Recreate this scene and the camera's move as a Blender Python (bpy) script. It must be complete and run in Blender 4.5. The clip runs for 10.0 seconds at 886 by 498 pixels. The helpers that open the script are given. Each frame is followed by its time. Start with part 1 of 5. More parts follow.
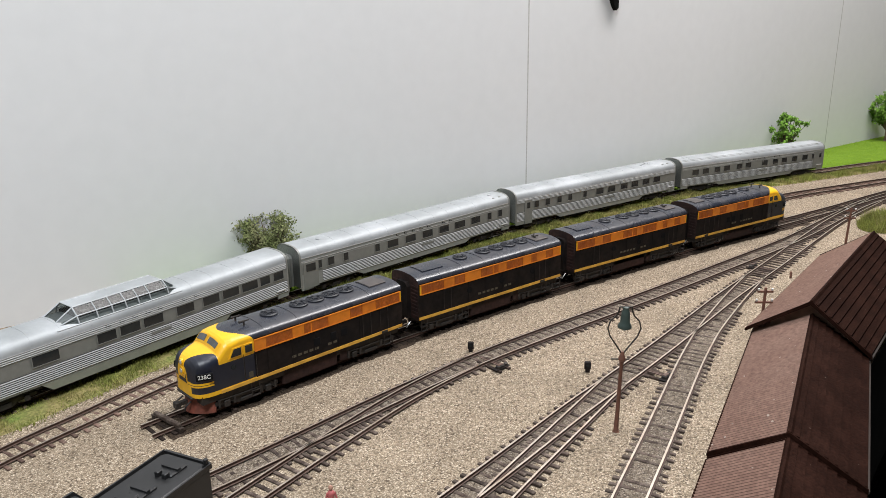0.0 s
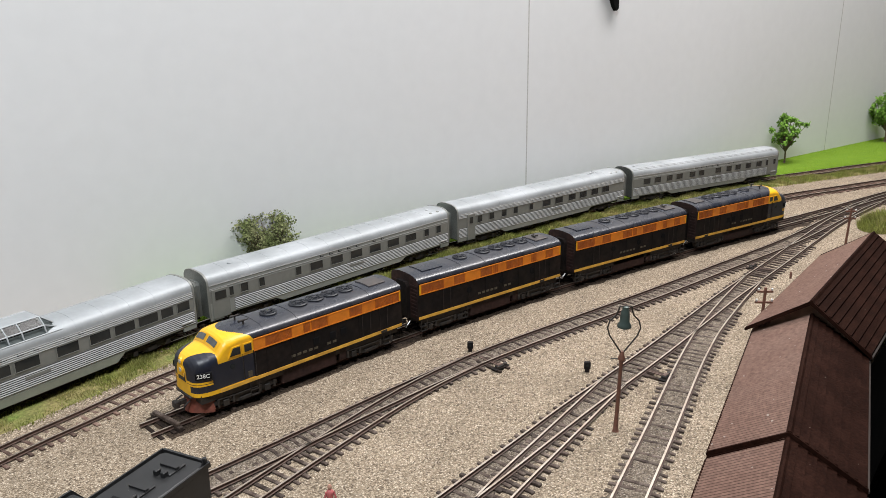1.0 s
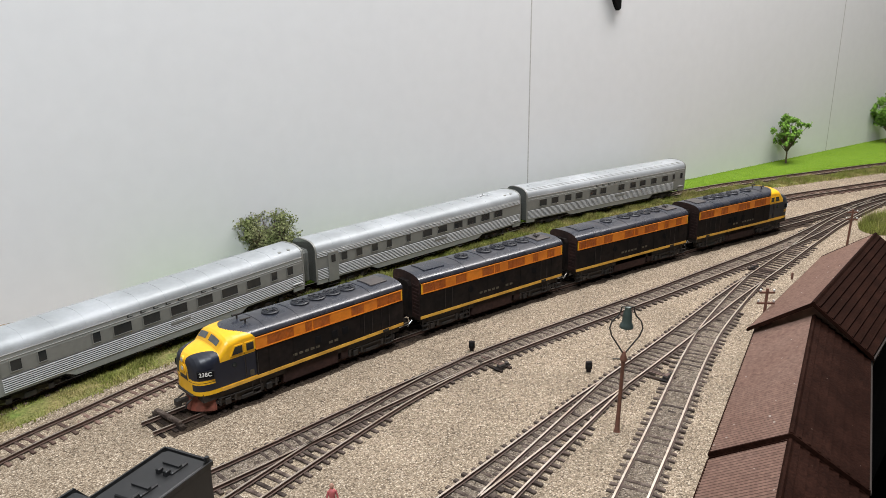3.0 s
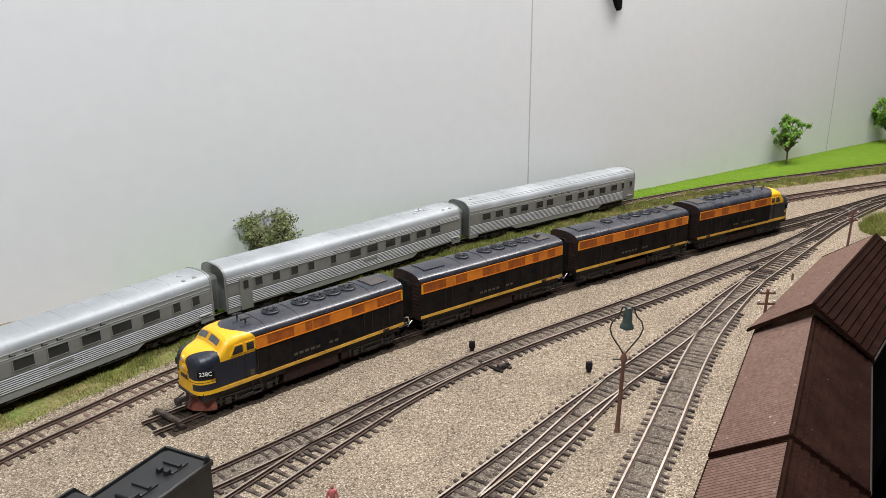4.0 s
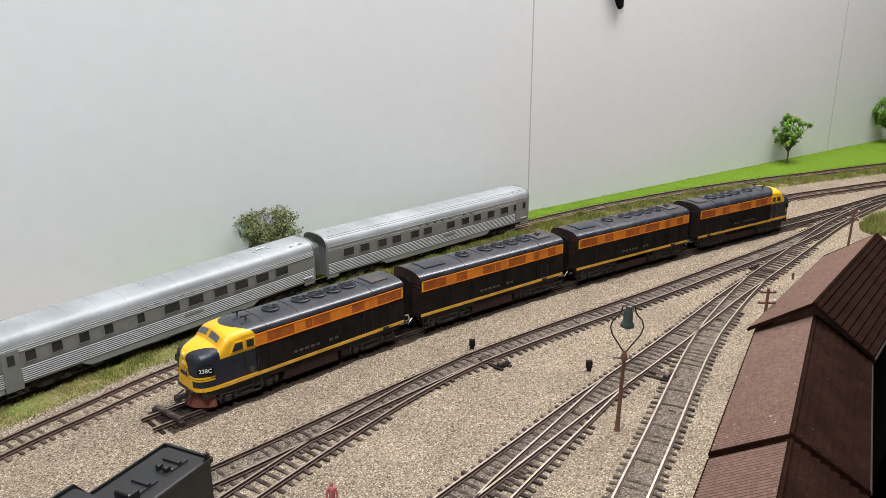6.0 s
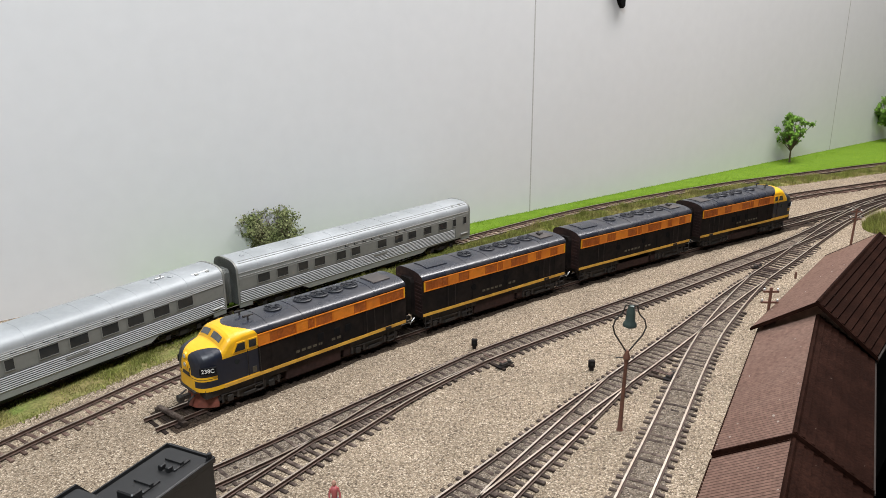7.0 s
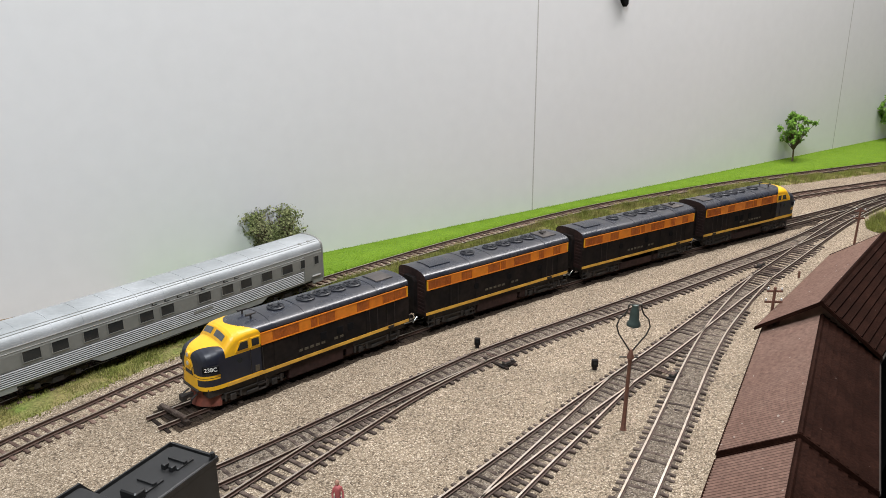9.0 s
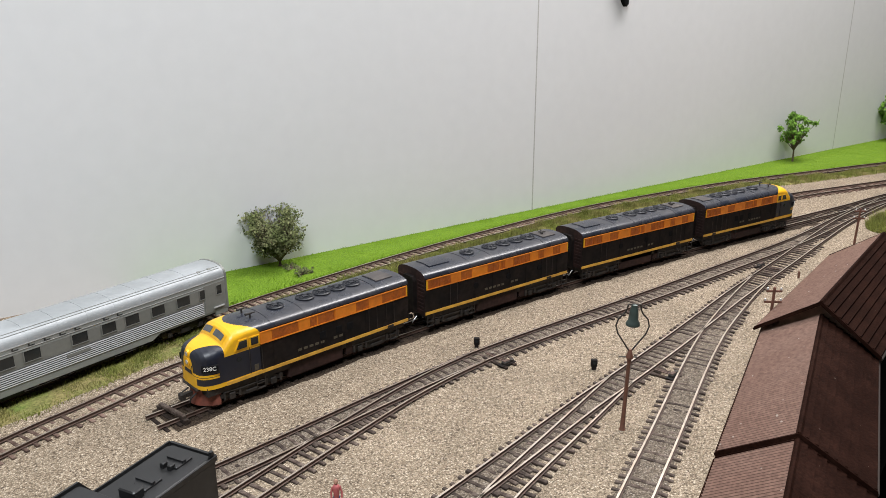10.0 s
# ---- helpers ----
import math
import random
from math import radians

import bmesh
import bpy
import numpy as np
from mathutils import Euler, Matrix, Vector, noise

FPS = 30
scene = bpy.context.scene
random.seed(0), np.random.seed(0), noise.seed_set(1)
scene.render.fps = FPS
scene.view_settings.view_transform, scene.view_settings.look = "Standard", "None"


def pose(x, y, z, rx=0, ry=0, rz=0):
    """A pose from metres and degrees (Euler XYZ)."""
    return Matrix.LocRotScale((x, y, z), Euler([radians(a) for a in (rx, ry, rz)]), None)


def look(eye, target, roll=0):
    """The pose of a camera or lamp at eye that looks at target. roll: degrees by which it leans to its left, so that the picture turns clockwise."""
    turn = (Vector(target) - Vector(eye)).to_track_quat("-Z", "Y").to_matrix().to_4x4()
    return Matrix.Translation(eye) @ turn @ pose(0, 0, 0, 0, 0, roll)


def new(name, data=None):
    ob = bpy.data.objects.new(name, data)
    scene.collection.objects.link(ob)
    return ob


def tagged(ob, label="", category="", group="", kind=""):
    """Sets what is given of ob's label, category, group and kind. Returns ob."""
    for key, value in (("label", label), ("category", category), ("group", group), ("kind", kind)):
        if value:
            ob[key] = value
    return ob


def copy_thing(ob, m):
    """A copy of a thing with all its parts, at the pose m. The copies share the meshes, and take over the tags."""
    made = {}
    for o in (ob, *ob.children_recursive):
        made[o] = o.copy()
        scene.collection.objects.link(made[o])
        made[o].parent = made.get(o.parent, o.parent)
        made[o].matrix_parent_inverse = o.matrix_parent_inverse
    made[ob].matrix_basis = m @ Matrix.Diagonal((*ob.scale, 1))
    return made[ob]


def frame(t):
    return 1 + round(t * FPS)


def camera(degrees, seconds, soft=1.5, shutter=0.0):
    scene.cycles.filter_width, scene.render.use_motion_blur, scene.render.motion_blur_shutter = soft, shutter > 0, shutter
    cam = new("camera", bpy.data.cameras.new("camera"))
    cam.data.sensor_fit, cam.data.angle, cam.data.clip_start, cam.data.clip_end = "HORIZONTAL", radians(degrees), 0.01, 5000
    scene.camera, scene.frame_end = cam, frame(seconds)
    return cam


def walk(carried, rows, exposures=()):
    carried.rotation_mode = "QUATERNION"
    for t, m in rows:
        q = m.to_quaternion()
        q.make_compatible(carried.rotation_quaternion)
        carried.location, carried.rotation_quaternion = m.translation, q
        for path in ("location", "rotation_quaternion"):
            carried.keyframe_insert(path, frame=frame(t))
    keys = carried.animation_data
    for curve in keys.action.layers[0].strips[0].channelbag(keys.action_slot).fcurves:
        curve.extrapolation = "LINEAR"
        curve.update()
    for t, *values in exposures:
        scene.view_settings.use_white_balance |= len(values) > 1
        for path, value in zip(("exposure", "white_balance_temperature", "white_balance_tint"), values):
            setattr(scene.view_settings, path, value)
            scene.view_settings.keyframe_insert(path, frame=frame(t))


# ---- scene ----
cam = camera(59.64, 10.0, soft=0.75)
# seconds, eye, target, roll: a hand-held camera that drifts a few millimetres
PATH = [
    (0, (-0.33067, -0.48020, 0.25044), (0.13480, 0.12564, 0.01318), -0.905),
    (0.5, (-0.33039, -0.48038, 0.24972), (0.13598, 0.12481, 0.01256), -0.846),
    (1, (-0.33042, -0.48020, 0.24928), (0.13530, 0.12583, 0.01300), -0.818),
    (1.5, (-0.33066, -0.47997, 0.24936), (0.13556, 0.12536, 0.01227), -0.749),
    (2, (-0.33114, -0.47962, 0.24981), (0.13362, 0.12716, 0.01357), -0.792),
    (2.5, (-0.33146, -0.47933, 0.24990), (0.13363, 0.12691, 0.01291), -0.664),
    (4, (-0.33164, -0.47901, 0.25001), (0.13360, 0.12675, 0.01209), -0.454),
    (4.5, (-0.33190, -0.47860, 0.25043), (0.13343, 0.12706, 0.01243), -0.352),
    (5, (-0.33183, -0.47845, 0.25042), (0.13355, 0.12696, 0.01188), -0.218),
    (5.5, (-0.33159, -0.47840, 0.24996), (0.13384, 0.12651, 0.01024), -0.180),
    (7, (-0.33158, -0.47808, 0.24952), (0.13171, 0.12838, 0.00959), -0.351),
    (7.5, (-0.33185, -0.47736, 0.24943), (0.13165, 0.12885, 0.00927), -0.344),
    (8, (-0.33211, -0.47666, 0.24969), (0.13012, 0.13050, 0.00946), -0.408),
    (8.5, (-0.33204, -0.47641, 0.24976), (0.13085, 0.13014, 0.00928), -0.317),
    (9, (-0.33185, -0.47639, 0.24958), (0.12999, 0.13049, 0.00794), -0.290),
    (9.5, (-0.33161, -0.47653, 0.24950), (0.13036, 0.13039, 0.00819), -0.216),
    (10, (-0.33138, -0.47687, 0.24930), (0.13014, 0.13024, 0.00760), -0.216),
]
walk(cam, [(t, look(eye, target, roll)) for t, eye, target, roll in PATH])

# ---- light: a closed room with fluorescent ceiling lights ----
world = bpy.data.worlds.new("room_world")
scene.world = world
world.use_nodes = True
world.node_tree.nodes["Background"].inputs[0].default_value = (0.9, 0.95, 1.0, 1)
world.node_tree.nodes["Background"].inputs[1].default_value = 0.05
scene.view_settings.exposure = 0.0


def ceiling_lamp(x, y, z, sx, sy, watts, colour):
    data = bpy.data.lights.new("tube_light", "AREA")
    data.shape, data.size, data.size_y, data.energy, data.color = "RECTANGLE", sx, sy, watts, colour
    ob = new("tube_light", data)
    ob.matrix_world = pose(x, y, z)
    return ob


ceiling_lamp(0.68, -0.04, 1.215, 1.1, 0.24, 27.0, (1.0, 0.968, 0.965))
ceiling_lamp(-0.58, -0.60, 1.215, 0.6, 0.24, 22.5, (0.90, 0.955, 1.0))


# ---- materials ----
def mat(name, colour, rough=0.6, metal=0.0, vary=0.15, scale=300.0, bump=0.0, fine=6.0, second=None, amount=0.0, blotch=40.0, spec=0.5):
    """A node material: grain at one scale, blotches of a second colour at a larger one, fine relief."""
    m = bpy.data.materials.new(name)
    m.use_nodes = True
    nt = m.node_tree
    b = nt.nodes["Principled BSDF"]
    b.inputs["Roughness"].default_value, b.inputs["Metallic"].default_value = rough, metal
    b.inputs["Specular IOR Level"].default_value = spec
    tc = nt.nodes.new("ShaderNodeTexCoord")
    n1 = nt.nodes.new("ShaderNodeTexNoise")
    n1.inputs["Scale"].default_value, n1.inputs["Detail"].default_value = scale, fine
    nt.links.new(tc.outputs["Object"], n1.inputs["Vector"])
    hsv = nt.nodes.new("ShaderNodeMapRange")
    hsv.inputs[1].default_value, hsv.inputs[2].default_value = 0.3, 0.7
    hsv.inputs[3].default_value, hsv.inputs[4].default_value = 1 - vary, 1 + vary
    nt.links.new(n1.outputs["Fac"], hsv.inputs[0])
    mix = nt.nodes.new("ShaderNodeMix")
    mix.data_type = "RGBA"
    mix.inputs[6].default_value = (*colour, 1)
    mix.inputs[7].default_value = (*(second or colour), 1)
    n2 = nt.nodes.new("ShaderNodeTexNoise")
    n2.inputs["Scale"].default_value, n2.inputs["Detail"].default_value = blotch, 5
    nt.links.new(tc.outputs["Object"], n2.inputs["Vector"])
    r2 = nt.nodes.new("ShaderNodeMapRange")
    r2.inputs[1].default_value, r2.inputs[2].default_value = 0.42, 0.68
    r2.inputs[3].default_value, r2.inputs[4].default_value = 0, amount
    nt.links.new(n2.outputs["Fac"], r2.inputs[0])
    nt.links.new(r2.outputs[0], mix.inputs[0])
    mul = nt.nodes.new("ShaderNodeVectorMath")
    mul.operation = "SCALE"
    nt.links.new(mix.outputs[2], mul.inputs[0])
    nt.links.new(hsv.outputs[0], mul.inputs["Scale"])
    nt.links.new(mul.outputs[0], b.inputs["Base Color"])
    rr = nt.nodes.new("ShaderNodeMapRange")
    rr.inputs[3].default_value, rr.inputs[4].default_value = max(0.02, rough - 0.12), min(1, rough + 0.12)
    nt.links.new(n2.outputs["Fac"], rr.inputs[0])
    nt.links.new(rr.outputs[0], b.inputs["Roughness"])
    if bump:
        bp = nt.nodes.new("ShaderNodeBump")
        bp.inputs["Strength"].default_value, bp.inputs["Distance"].default_value = bump, 0.0006
        nt.links.new(n1.outputs["Fac"], bp.inputs["Height"])
        nt.links.new(bp.outputs[0], b.inputs["Normal"])
    return m


def random_tint(m, low, high):
    """Lets each object that shares the material differ in lightness."""
    nt = m.node_tree
    b = nt.nodes["Principled BSDF"]
    src = b.inputs["Base Color"].links[0].from_socket
    info = nt.nodes.new("ShaderNodeObjectInfo")
    r = nt.nodes.new("ShaderNodeMapRange")
    r.inputs[3].default_value, r.inputs[4].default_value = low, high
    s = nt.nodes.new("ShaderNodeVectorMath")
    s.operation = "SCALE"
    nt.links.new(info.outputs["Random"], r.inputs[0])
    nt.links.new(src, s.inputs[0])
    nt.links.new(r.outputs[0], s.inputs["Scale"])
    nt.links.new(s.outputs[0], b.inputs["Base Color"])
    return m


def island_tint(m, low, high):
    """Lets each loose piece of a mesh differ in lightness."""
    nt = m.node_tree
    b = nt.nodes["Principled BSDF"]
    src = b.inputs["Base Color"].links[0].from_socket
    info = nt.nodes.new("ShaderNodeNewGeometry")
    r = nt.nodes.new("ShaderNodeMapRange")
    r.inputs[3].default_value, r.inputs[4].default_value = low, high
    s = nt.nodes.new("ShaderNodeVectorMath")
    s.operation = "SCALE"
    nt.links.new(info.outputs["Random Per Island"], r.inputs[0])
    nt.links.new(src, s.inputs[0])
    nt.links.new(r.outputs[0], s.inputs["Scale"])
    nt.links.new(s.outputs[0], b.inputs["Base Color"])
    return m


def specked(m, scale, share, colour):
    """Scatters small pale chips over a material."""
    nt = m.node_tree
    b = nt.nodes["Principled BSDF"]
    src = b.inputs["Base Color"].links[0].from_socket
    tc, vor, cut, mix = nt.nodes.new("ShaderNodeTexCoord"), nt.nodes.new("ShaderNodeTexVoronoi"), nt.nodes.new("ShaderNodeMath"), nt.nodes.new("ShaderNodeMix")
    vor.inputs["Scale"].default_value = scale
    nt.links.new(tc.outputs["Object"], vor.inputs["Vector"])
    cut.operation, cut.inputs[1].default_value = "LESS_THAN", share
    nt.links.new(vor.outputs["Distance"], cut.inputs[0])
    mix.data_type = "RGBA"
    mix.inputs[7].default_value = (*colour, 1)
    nt.links.new(cut.outputs[0], mix.inputs[0])
    nt.links.new(src, mix.inputs[6])
    nt.links.new(mix.outputs[2], b.inputs["Base Color"])
    return m


def gravel_material(name="gravel", tint=(1.0, 1.0, 1.0)):
    m = bpy.data.materials.new(name)
    m.use_nodes = True
    nt = m.node_tree
    b = nt.nodes["Principled BSDF"]
    b.inputs["Roughness"].default_value = 0.9
    b.inputs["Specular IOR Level"].default_value = 0.2
    tc = nt.nodes.new("ShaderNodeTexCoord")
    vor = nt.nodes.new("ShaderNodeTexVoronoi")
    vor.inputs["Scale"].default_value = 1080
    nt.links.new(tc.outputs["Object"], vor.inputs["Vector"])
    sep = nt.nodes.new("ShaderNodeSeparateColor")
    nt.links.new(vor.outputs["Color"], sep.inputs[0])
    ramp = nt.nodes.new("ShaderNodeValToRGB")
    el = ramp.color_ramp.elements
    el[0].position, el[0].color = 0.0, (0.125, 0.094, 0.070, 1)
    el[1].position, el[1].color = 1.0, (0.70, 0.60, 0.49, 1)
    for pos, c in ((0.2, (0.30, 0.236, 0.172, 1)), (0.55, (0.395, 0.322, 0.242, 1)), (0.85, (0.48, 0.400, 0.308, 1))):
        e = ramp.color_ramp.elements.new(pos)
        e.color = c
    nt.links.new(sep.outputs[0], ramp.inputs[0])
    big = nt.nodes.new("ShaderNodeTexNoise")
    big.inputs["Scale"].default_value, big.inputs["Detail"].default_value = 22, 6
    nt.links.new(tc.outputs["Object"], big.inputs["Vector"])
    r = nt.nodes.new("ShaderNodeMapRange")
    r.inputs[1].default_value, r.inputs[2].default_value, r.inputs[3].default_value, r.inputs[4].default_value = 0.3, 0.7, 0.86, 1.1
    nt.links.new(big.outputs["Fac"], r.inputs[0])
    # each stone darkens towards its edge: the shade of the gaps is painted
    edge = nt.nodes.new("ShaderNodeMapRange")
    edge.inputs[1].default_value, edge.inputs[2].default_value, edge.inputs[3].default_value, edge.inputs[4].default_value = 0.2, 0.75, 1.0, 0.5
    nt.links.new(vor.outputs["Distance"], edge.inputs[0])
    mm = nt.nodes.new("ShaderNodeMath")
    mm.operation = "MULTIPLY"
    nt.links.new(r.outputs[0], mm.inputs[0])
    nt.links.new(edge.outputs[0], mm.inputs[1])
    s = nt.nodes.new("ShaderNodeVectorMath")
    s.operation = "SCALE"
    nt.links.new(ramp.outputs[0], s.inputs[0])
    nt.links.new(mm.outputs[0], s.inputs["Scale"])
    t = nt.nodes.new("ShaderNodeVectorMath")
    t.operation = "MULTIPLY"
    t.inputs[1].default_value = tint
    nt.links.new(s.outputs[0], t.inputs[0])
    nt.links.new(t.outputs[0], b.inputs["Base Color"])
    bp = nt.nodes.new("ShaderNodeBump")
    bp.invert = True
    bp.inputs["Strength"].default_value, bp.inputs["Distance"].default_value = 0.8, 0.0007
    nt.links.new(vor.outputs["Distance"], bp.inputs["Height"])
    nt.links.new(bp.outputs[0], b.inputs["Normal"])
    return m


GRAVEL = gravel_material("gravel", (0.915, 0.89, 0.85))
# Very dark ballast: oil, and the shade under the locomotives painted in.
OILSHADE = gravel_material("oily_shaded_ballast", (0.15, 0.125, 0.11))
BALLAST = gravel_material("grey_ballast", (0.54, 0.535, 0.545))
WALL = mat("white_board", (0.735, 0.74, 0.745), 0.55, 0, 0.015, 60, 0.02, second=(0.70, 0.705, 0.71), amount=0.5, blotch=4)
SEAM = mat("board_joint", (0.12, 0.115, 0.11), 0.9)
JOINT = mat("joint_filler", (0.47, 0.46, 0.445), 0.85)
ROOM = mat("room_plaster", (0.22, 0.21, 0.20), 0.9, 0, 0.03, 20)
FLOOR = mat("dark_carpet", (0.006, 0.0055, 0.0055), 0.95, 0, 0.3, 200, spec=0.03)
FASCIA = mat("black_fascia", (0.007, 0.007, 0.007), 0.85, 0, 0.2, 80, spec=0.05)
TURF = mat("bright_turf", (0.115, 0.20, 0.016), 0.95, 0, 0.35, 700, 0.8, second=(0.145, 0.235, 0.020), amount=0.7, blotch=60, spec=0.15)
BLADE = island_tint(mat("green_blade", (0.175, 0.295, 0.020), 0.9, 0, 0.1, 300, spec=0.15), 0.8, 1.2)
SCRUB = mat("scrub_soil", (0.20, 0.17, 0.07), 0.95, 0, 0.4, 500, 0.8, second=(0.10, 0.15, 0.03), amount=0.9, blotch=45, spec=0.15)
DRY = island_tint(mat("dry_grass", (0.205, 0.225, 0.055), 0.9, 0, 0.3, 60, second=(0.30, 0.25, 0.105), amount=0.8, blotch=35, spec=0.15), 0.55, 1.45)
TIE = random_tint(mat("tie_brown", (0.105, 0.064, 0.050), 0.9, 0, 0.35, 900, 0.6, second=(0.19, 0.145, 0.118), amount=0.7, blotch=120, spec=0.2), 0.6, 1.5)
# Near-black ties; on the engine track the locomotives' shade is painted in.
TIEDARK = random_tint(mat("tie_dark", (0.026, 0.017, 0.013), 0.85, 0, 0.35, 900, 0.6, second=(0.055, 0.038, 0.03), amount=0.7, blotch=120, spec=0.2), 0.6, 1.5)
TIEG = random_tint(mat("tie_grey", (0.046, 0.032, 0.026), 0.9, 0, 0.35, 900, 0.6, second=(0.145, 0.115, 0.095), amount=0.8, blotch=120, spec=0.2), 0.6, 1.5)
RAIL = mat("rail_rust", (0.095, 0.058, 0.045), 0.6, 0.3, 0.3, 400)
RAILTOP = mat("rail_head", (0.56, 0.49, 0.42), 0.36, 0.9, 0.12, 200, second=(0.34, 0.24, 0.17), amount=0.6, blotch=60)
DARK = mat("loco_black", (0.009, 0.0075, 0.0075), 0.6, 0, 0.3, 300, second=(0.024, 0.017, 0.0145), amount=0.7, blotch=70, spec=0.12)
ENDS = mat("loco_end_brown", (0.022, 0.013, 0.012), 0.65, 0, 0.3, 300, second=(0.05, 0.024, 0.02), amount=0.7, blotch=60, spec=0.2)
ROOFM = mat("loco_roof_grey", (0.020, 0.023, 0.033), 0.27, 0, 0.2, 300, second=(0.045, 0.043, 0.047), amount=0.7, blotch=45)
DOORLINE = mat("loco_door_edge", (0.034, 0.026, 0.024), 0.6, 0, 0.3, 300, spec=0.2)
BOARD = mat("number_board_black", (0.008, 0.008, 0.009), 0.8, 0, 0.1, 300, spec=0.1)
HATCH = mat("loco_hatch_brown", (0.050, 0.044, 0.043), 0.45, 0, 0.2, 300, second=(0.075, 0.062, 0.056), amount=0.8, blotch=60)
FAN = mat("fan_dark", (0.010, 0.011, 0.016), 0.45, 0, 0.2, 300)
NAVY = mat("loco_navy", (0.0085, 0.0115, 0.023), 0.4, 0, 0.15, 300, second=(0.018, 0.019, 0.025), amount=0.6, blotch=60)
ORANGE = mat("loco_orange", (0.72, 0.215, 0.012), 0.42, 0, 0.08, 300, second=(0.50, 0.12, 0.010), amount=0.6, blotch=60)
RUSTY = mat("loco_grille_orange", (0.42, 0.105, 0.010), 0.5, 0, 0.2, 500, second=(0.26, 0.060, 0.010), amount=0.8, blotch=110)
YELLOW = mat("loco_yellow", (0.80, 0.43, 0.012), 0.38, 0, 0.05, 300, second=(0.66, 0.34, 0.012), amount=0.5, blotch=90)
STRIPE = mat("stripe_yellow", (0.70, 0.38, 0.05), 0.45, 0, 0.1, 300, second=(0.40, 0.19, 0.03), amount=0.7, blotch=90)
PILOT = mat("pilot_red_brown", (0.20, 0.055, 0.035), 0.6, 0, 0.2, 300, second=(0.09, 0.04, 0.03), amount=0.7, blotch=120)
TRUCK = mat("truck_black", (0.017, 0.014, 0.0125), 0.7, 0, 0.4, 400, second=(0.040, 0.029, 0.022), amount=0.7, blotch=150)
STEEL = mat("wheel_steel", (0.22, 0.2, 0.18), 0.4, 0.8, 0.2, 300)
BRIGHT = mat("coupler_bright", (0.6, 0.6, 0.6), 0.4, 0.5, 0.1, 300)
WHITE = mat("lettering_white", (0.75, 0.74, 0.70), 0.6, 0, 0.05, 300)
FADED = mat("lettering_faded", (0.075, 0.062, 0.042), 0.6, 0, 0.3, 500)
SCREEN = mat("cab_screen_glass", (0.07, 0.075, 0.08), 0.12, 0, 0.3, 150)
TROUSERS = mat("figure_blue", (0.03, 0.05, 0.16), 0.6)
GLASS = mat("dark_window_glass", (0.018, 0.021, 0.022), 0.12, 0, 0.2, 100)
SILVER = mat("car_silver", (0.285, 0.30, 0.285), 0.36, 0.35, 0.05, 300, second=(0.28, 0.295, 0.28), amount=0.5, blotch=40)
SILVERROOF = mat("car_roof_silver", (0.305, 0.323, 0.332), 0.55, 0.25, 0.04, 300, second=(0.44, 0.46, 0.48), amount=0.6, blotch=30)
FLUTE = mat("car_fluting", (0.54, 0.55, 0.55), 0.36, 0.4, 0.05, 300)
BAND = mat("car_window_band", (0.20, 0.203, 0.188), 0.5, 0.2, 0.06, 300, second=(0.17, 0.178, 0.16), amount=0.6, blotch=40)
SKIRT = mat("car_skirt_grey", (0.25, 0.26, 0.215), 0.5, 0.2, 0.06, 300, second=(0.20, 0.21, 0.17), amount=0.6, blotch=40)
# Darkened backing: the shade between the flutes is painted with it.
GROOVE = mat("fluting_groove_shade", (0.09, 0.092, 0.09), 0.6, 0.2, 0.1, 200)
UNDER = mat("car_underframe", (0.02, 0.02, 0.02), 0.8, 0, 0.3, 200)
# Station roofs: lit slope painted paler, away slope near-black, as light and shade.
ROOFTILE = specked(mat("brown_roof_lit", (0.058, 0.028, 0.019), 0.6, 0, 0.15, 250, second=(0.085, 0.045, 0.033), amount=0.7, blotch=35, spec=0.2), 130, 0.085, (0.30, 0.24, 0.20))
# Paler ribs: the light they would catch is put into the colour.
ROOFRIB = specked(mat("brown_roof_rib_lit", (0.195, 0.115, 0.088), 0.5, 0, 0.25, 400, second=(0.215, 0.132, 0.102), amount=0.8, blotch=50, spec=0.25), 130, 0.085, (0.36, 0.29, 0.25))
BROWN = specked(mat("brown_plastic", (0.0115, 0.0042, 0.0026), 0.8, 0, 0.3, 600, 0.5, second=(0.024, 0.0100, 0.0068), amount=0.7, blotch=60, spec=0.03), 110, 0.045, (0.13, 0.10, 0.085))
SHEDWALL = mat("shed_wall", (0.16, 0.10, 0.07), 0.8, 0, 0.2, 200)
POST = mat("post_brown", (0.13, 0.055, 0.035), 0.6, 0, 0.25, 300)
IRON = mat("lamp_iron", (0.035, 0.03, 0.024), 0.45, 0.3, 0.2, 300)
LAMPGREEN = mat("lamp_green", (0.042, 0.062, 0.055), 0.35, 0.2, 0.15, 200)
BLACKP = mat("tender_black", (0.010, 0.010, 0.0105), 0.45, 0, 0.2, 250, second=(0.019, 0.019, 0.020), amount=0.6, blotch=60)
BARK = mat("bark", (0.10, 0.07, 0.045), 0.9, 0, 0.3, 300, 0.5)
LEAFDARK = island_tint(mat("olive_leaf", (0.095, 0.115, 0.04), 0.8, 0, 0.2, 200, second=(0.19, 0.18, 0.10), amount=0.6, blotch=80, spec=0.2), 0.5, 1.7)
LEAFLIGHT = island_tint(mat("light_leaf", (0.115, 0.225, 0.03), 0.8, 0, 0.2, 200, spec=0.2), 0.5, 1.6)
SHIRT = mat("figure_red", (0.40, 0.10, 0.10), 0.6)
BARE = mat("figure_tan", (0.40, 0.22, 0.16), 0.6)


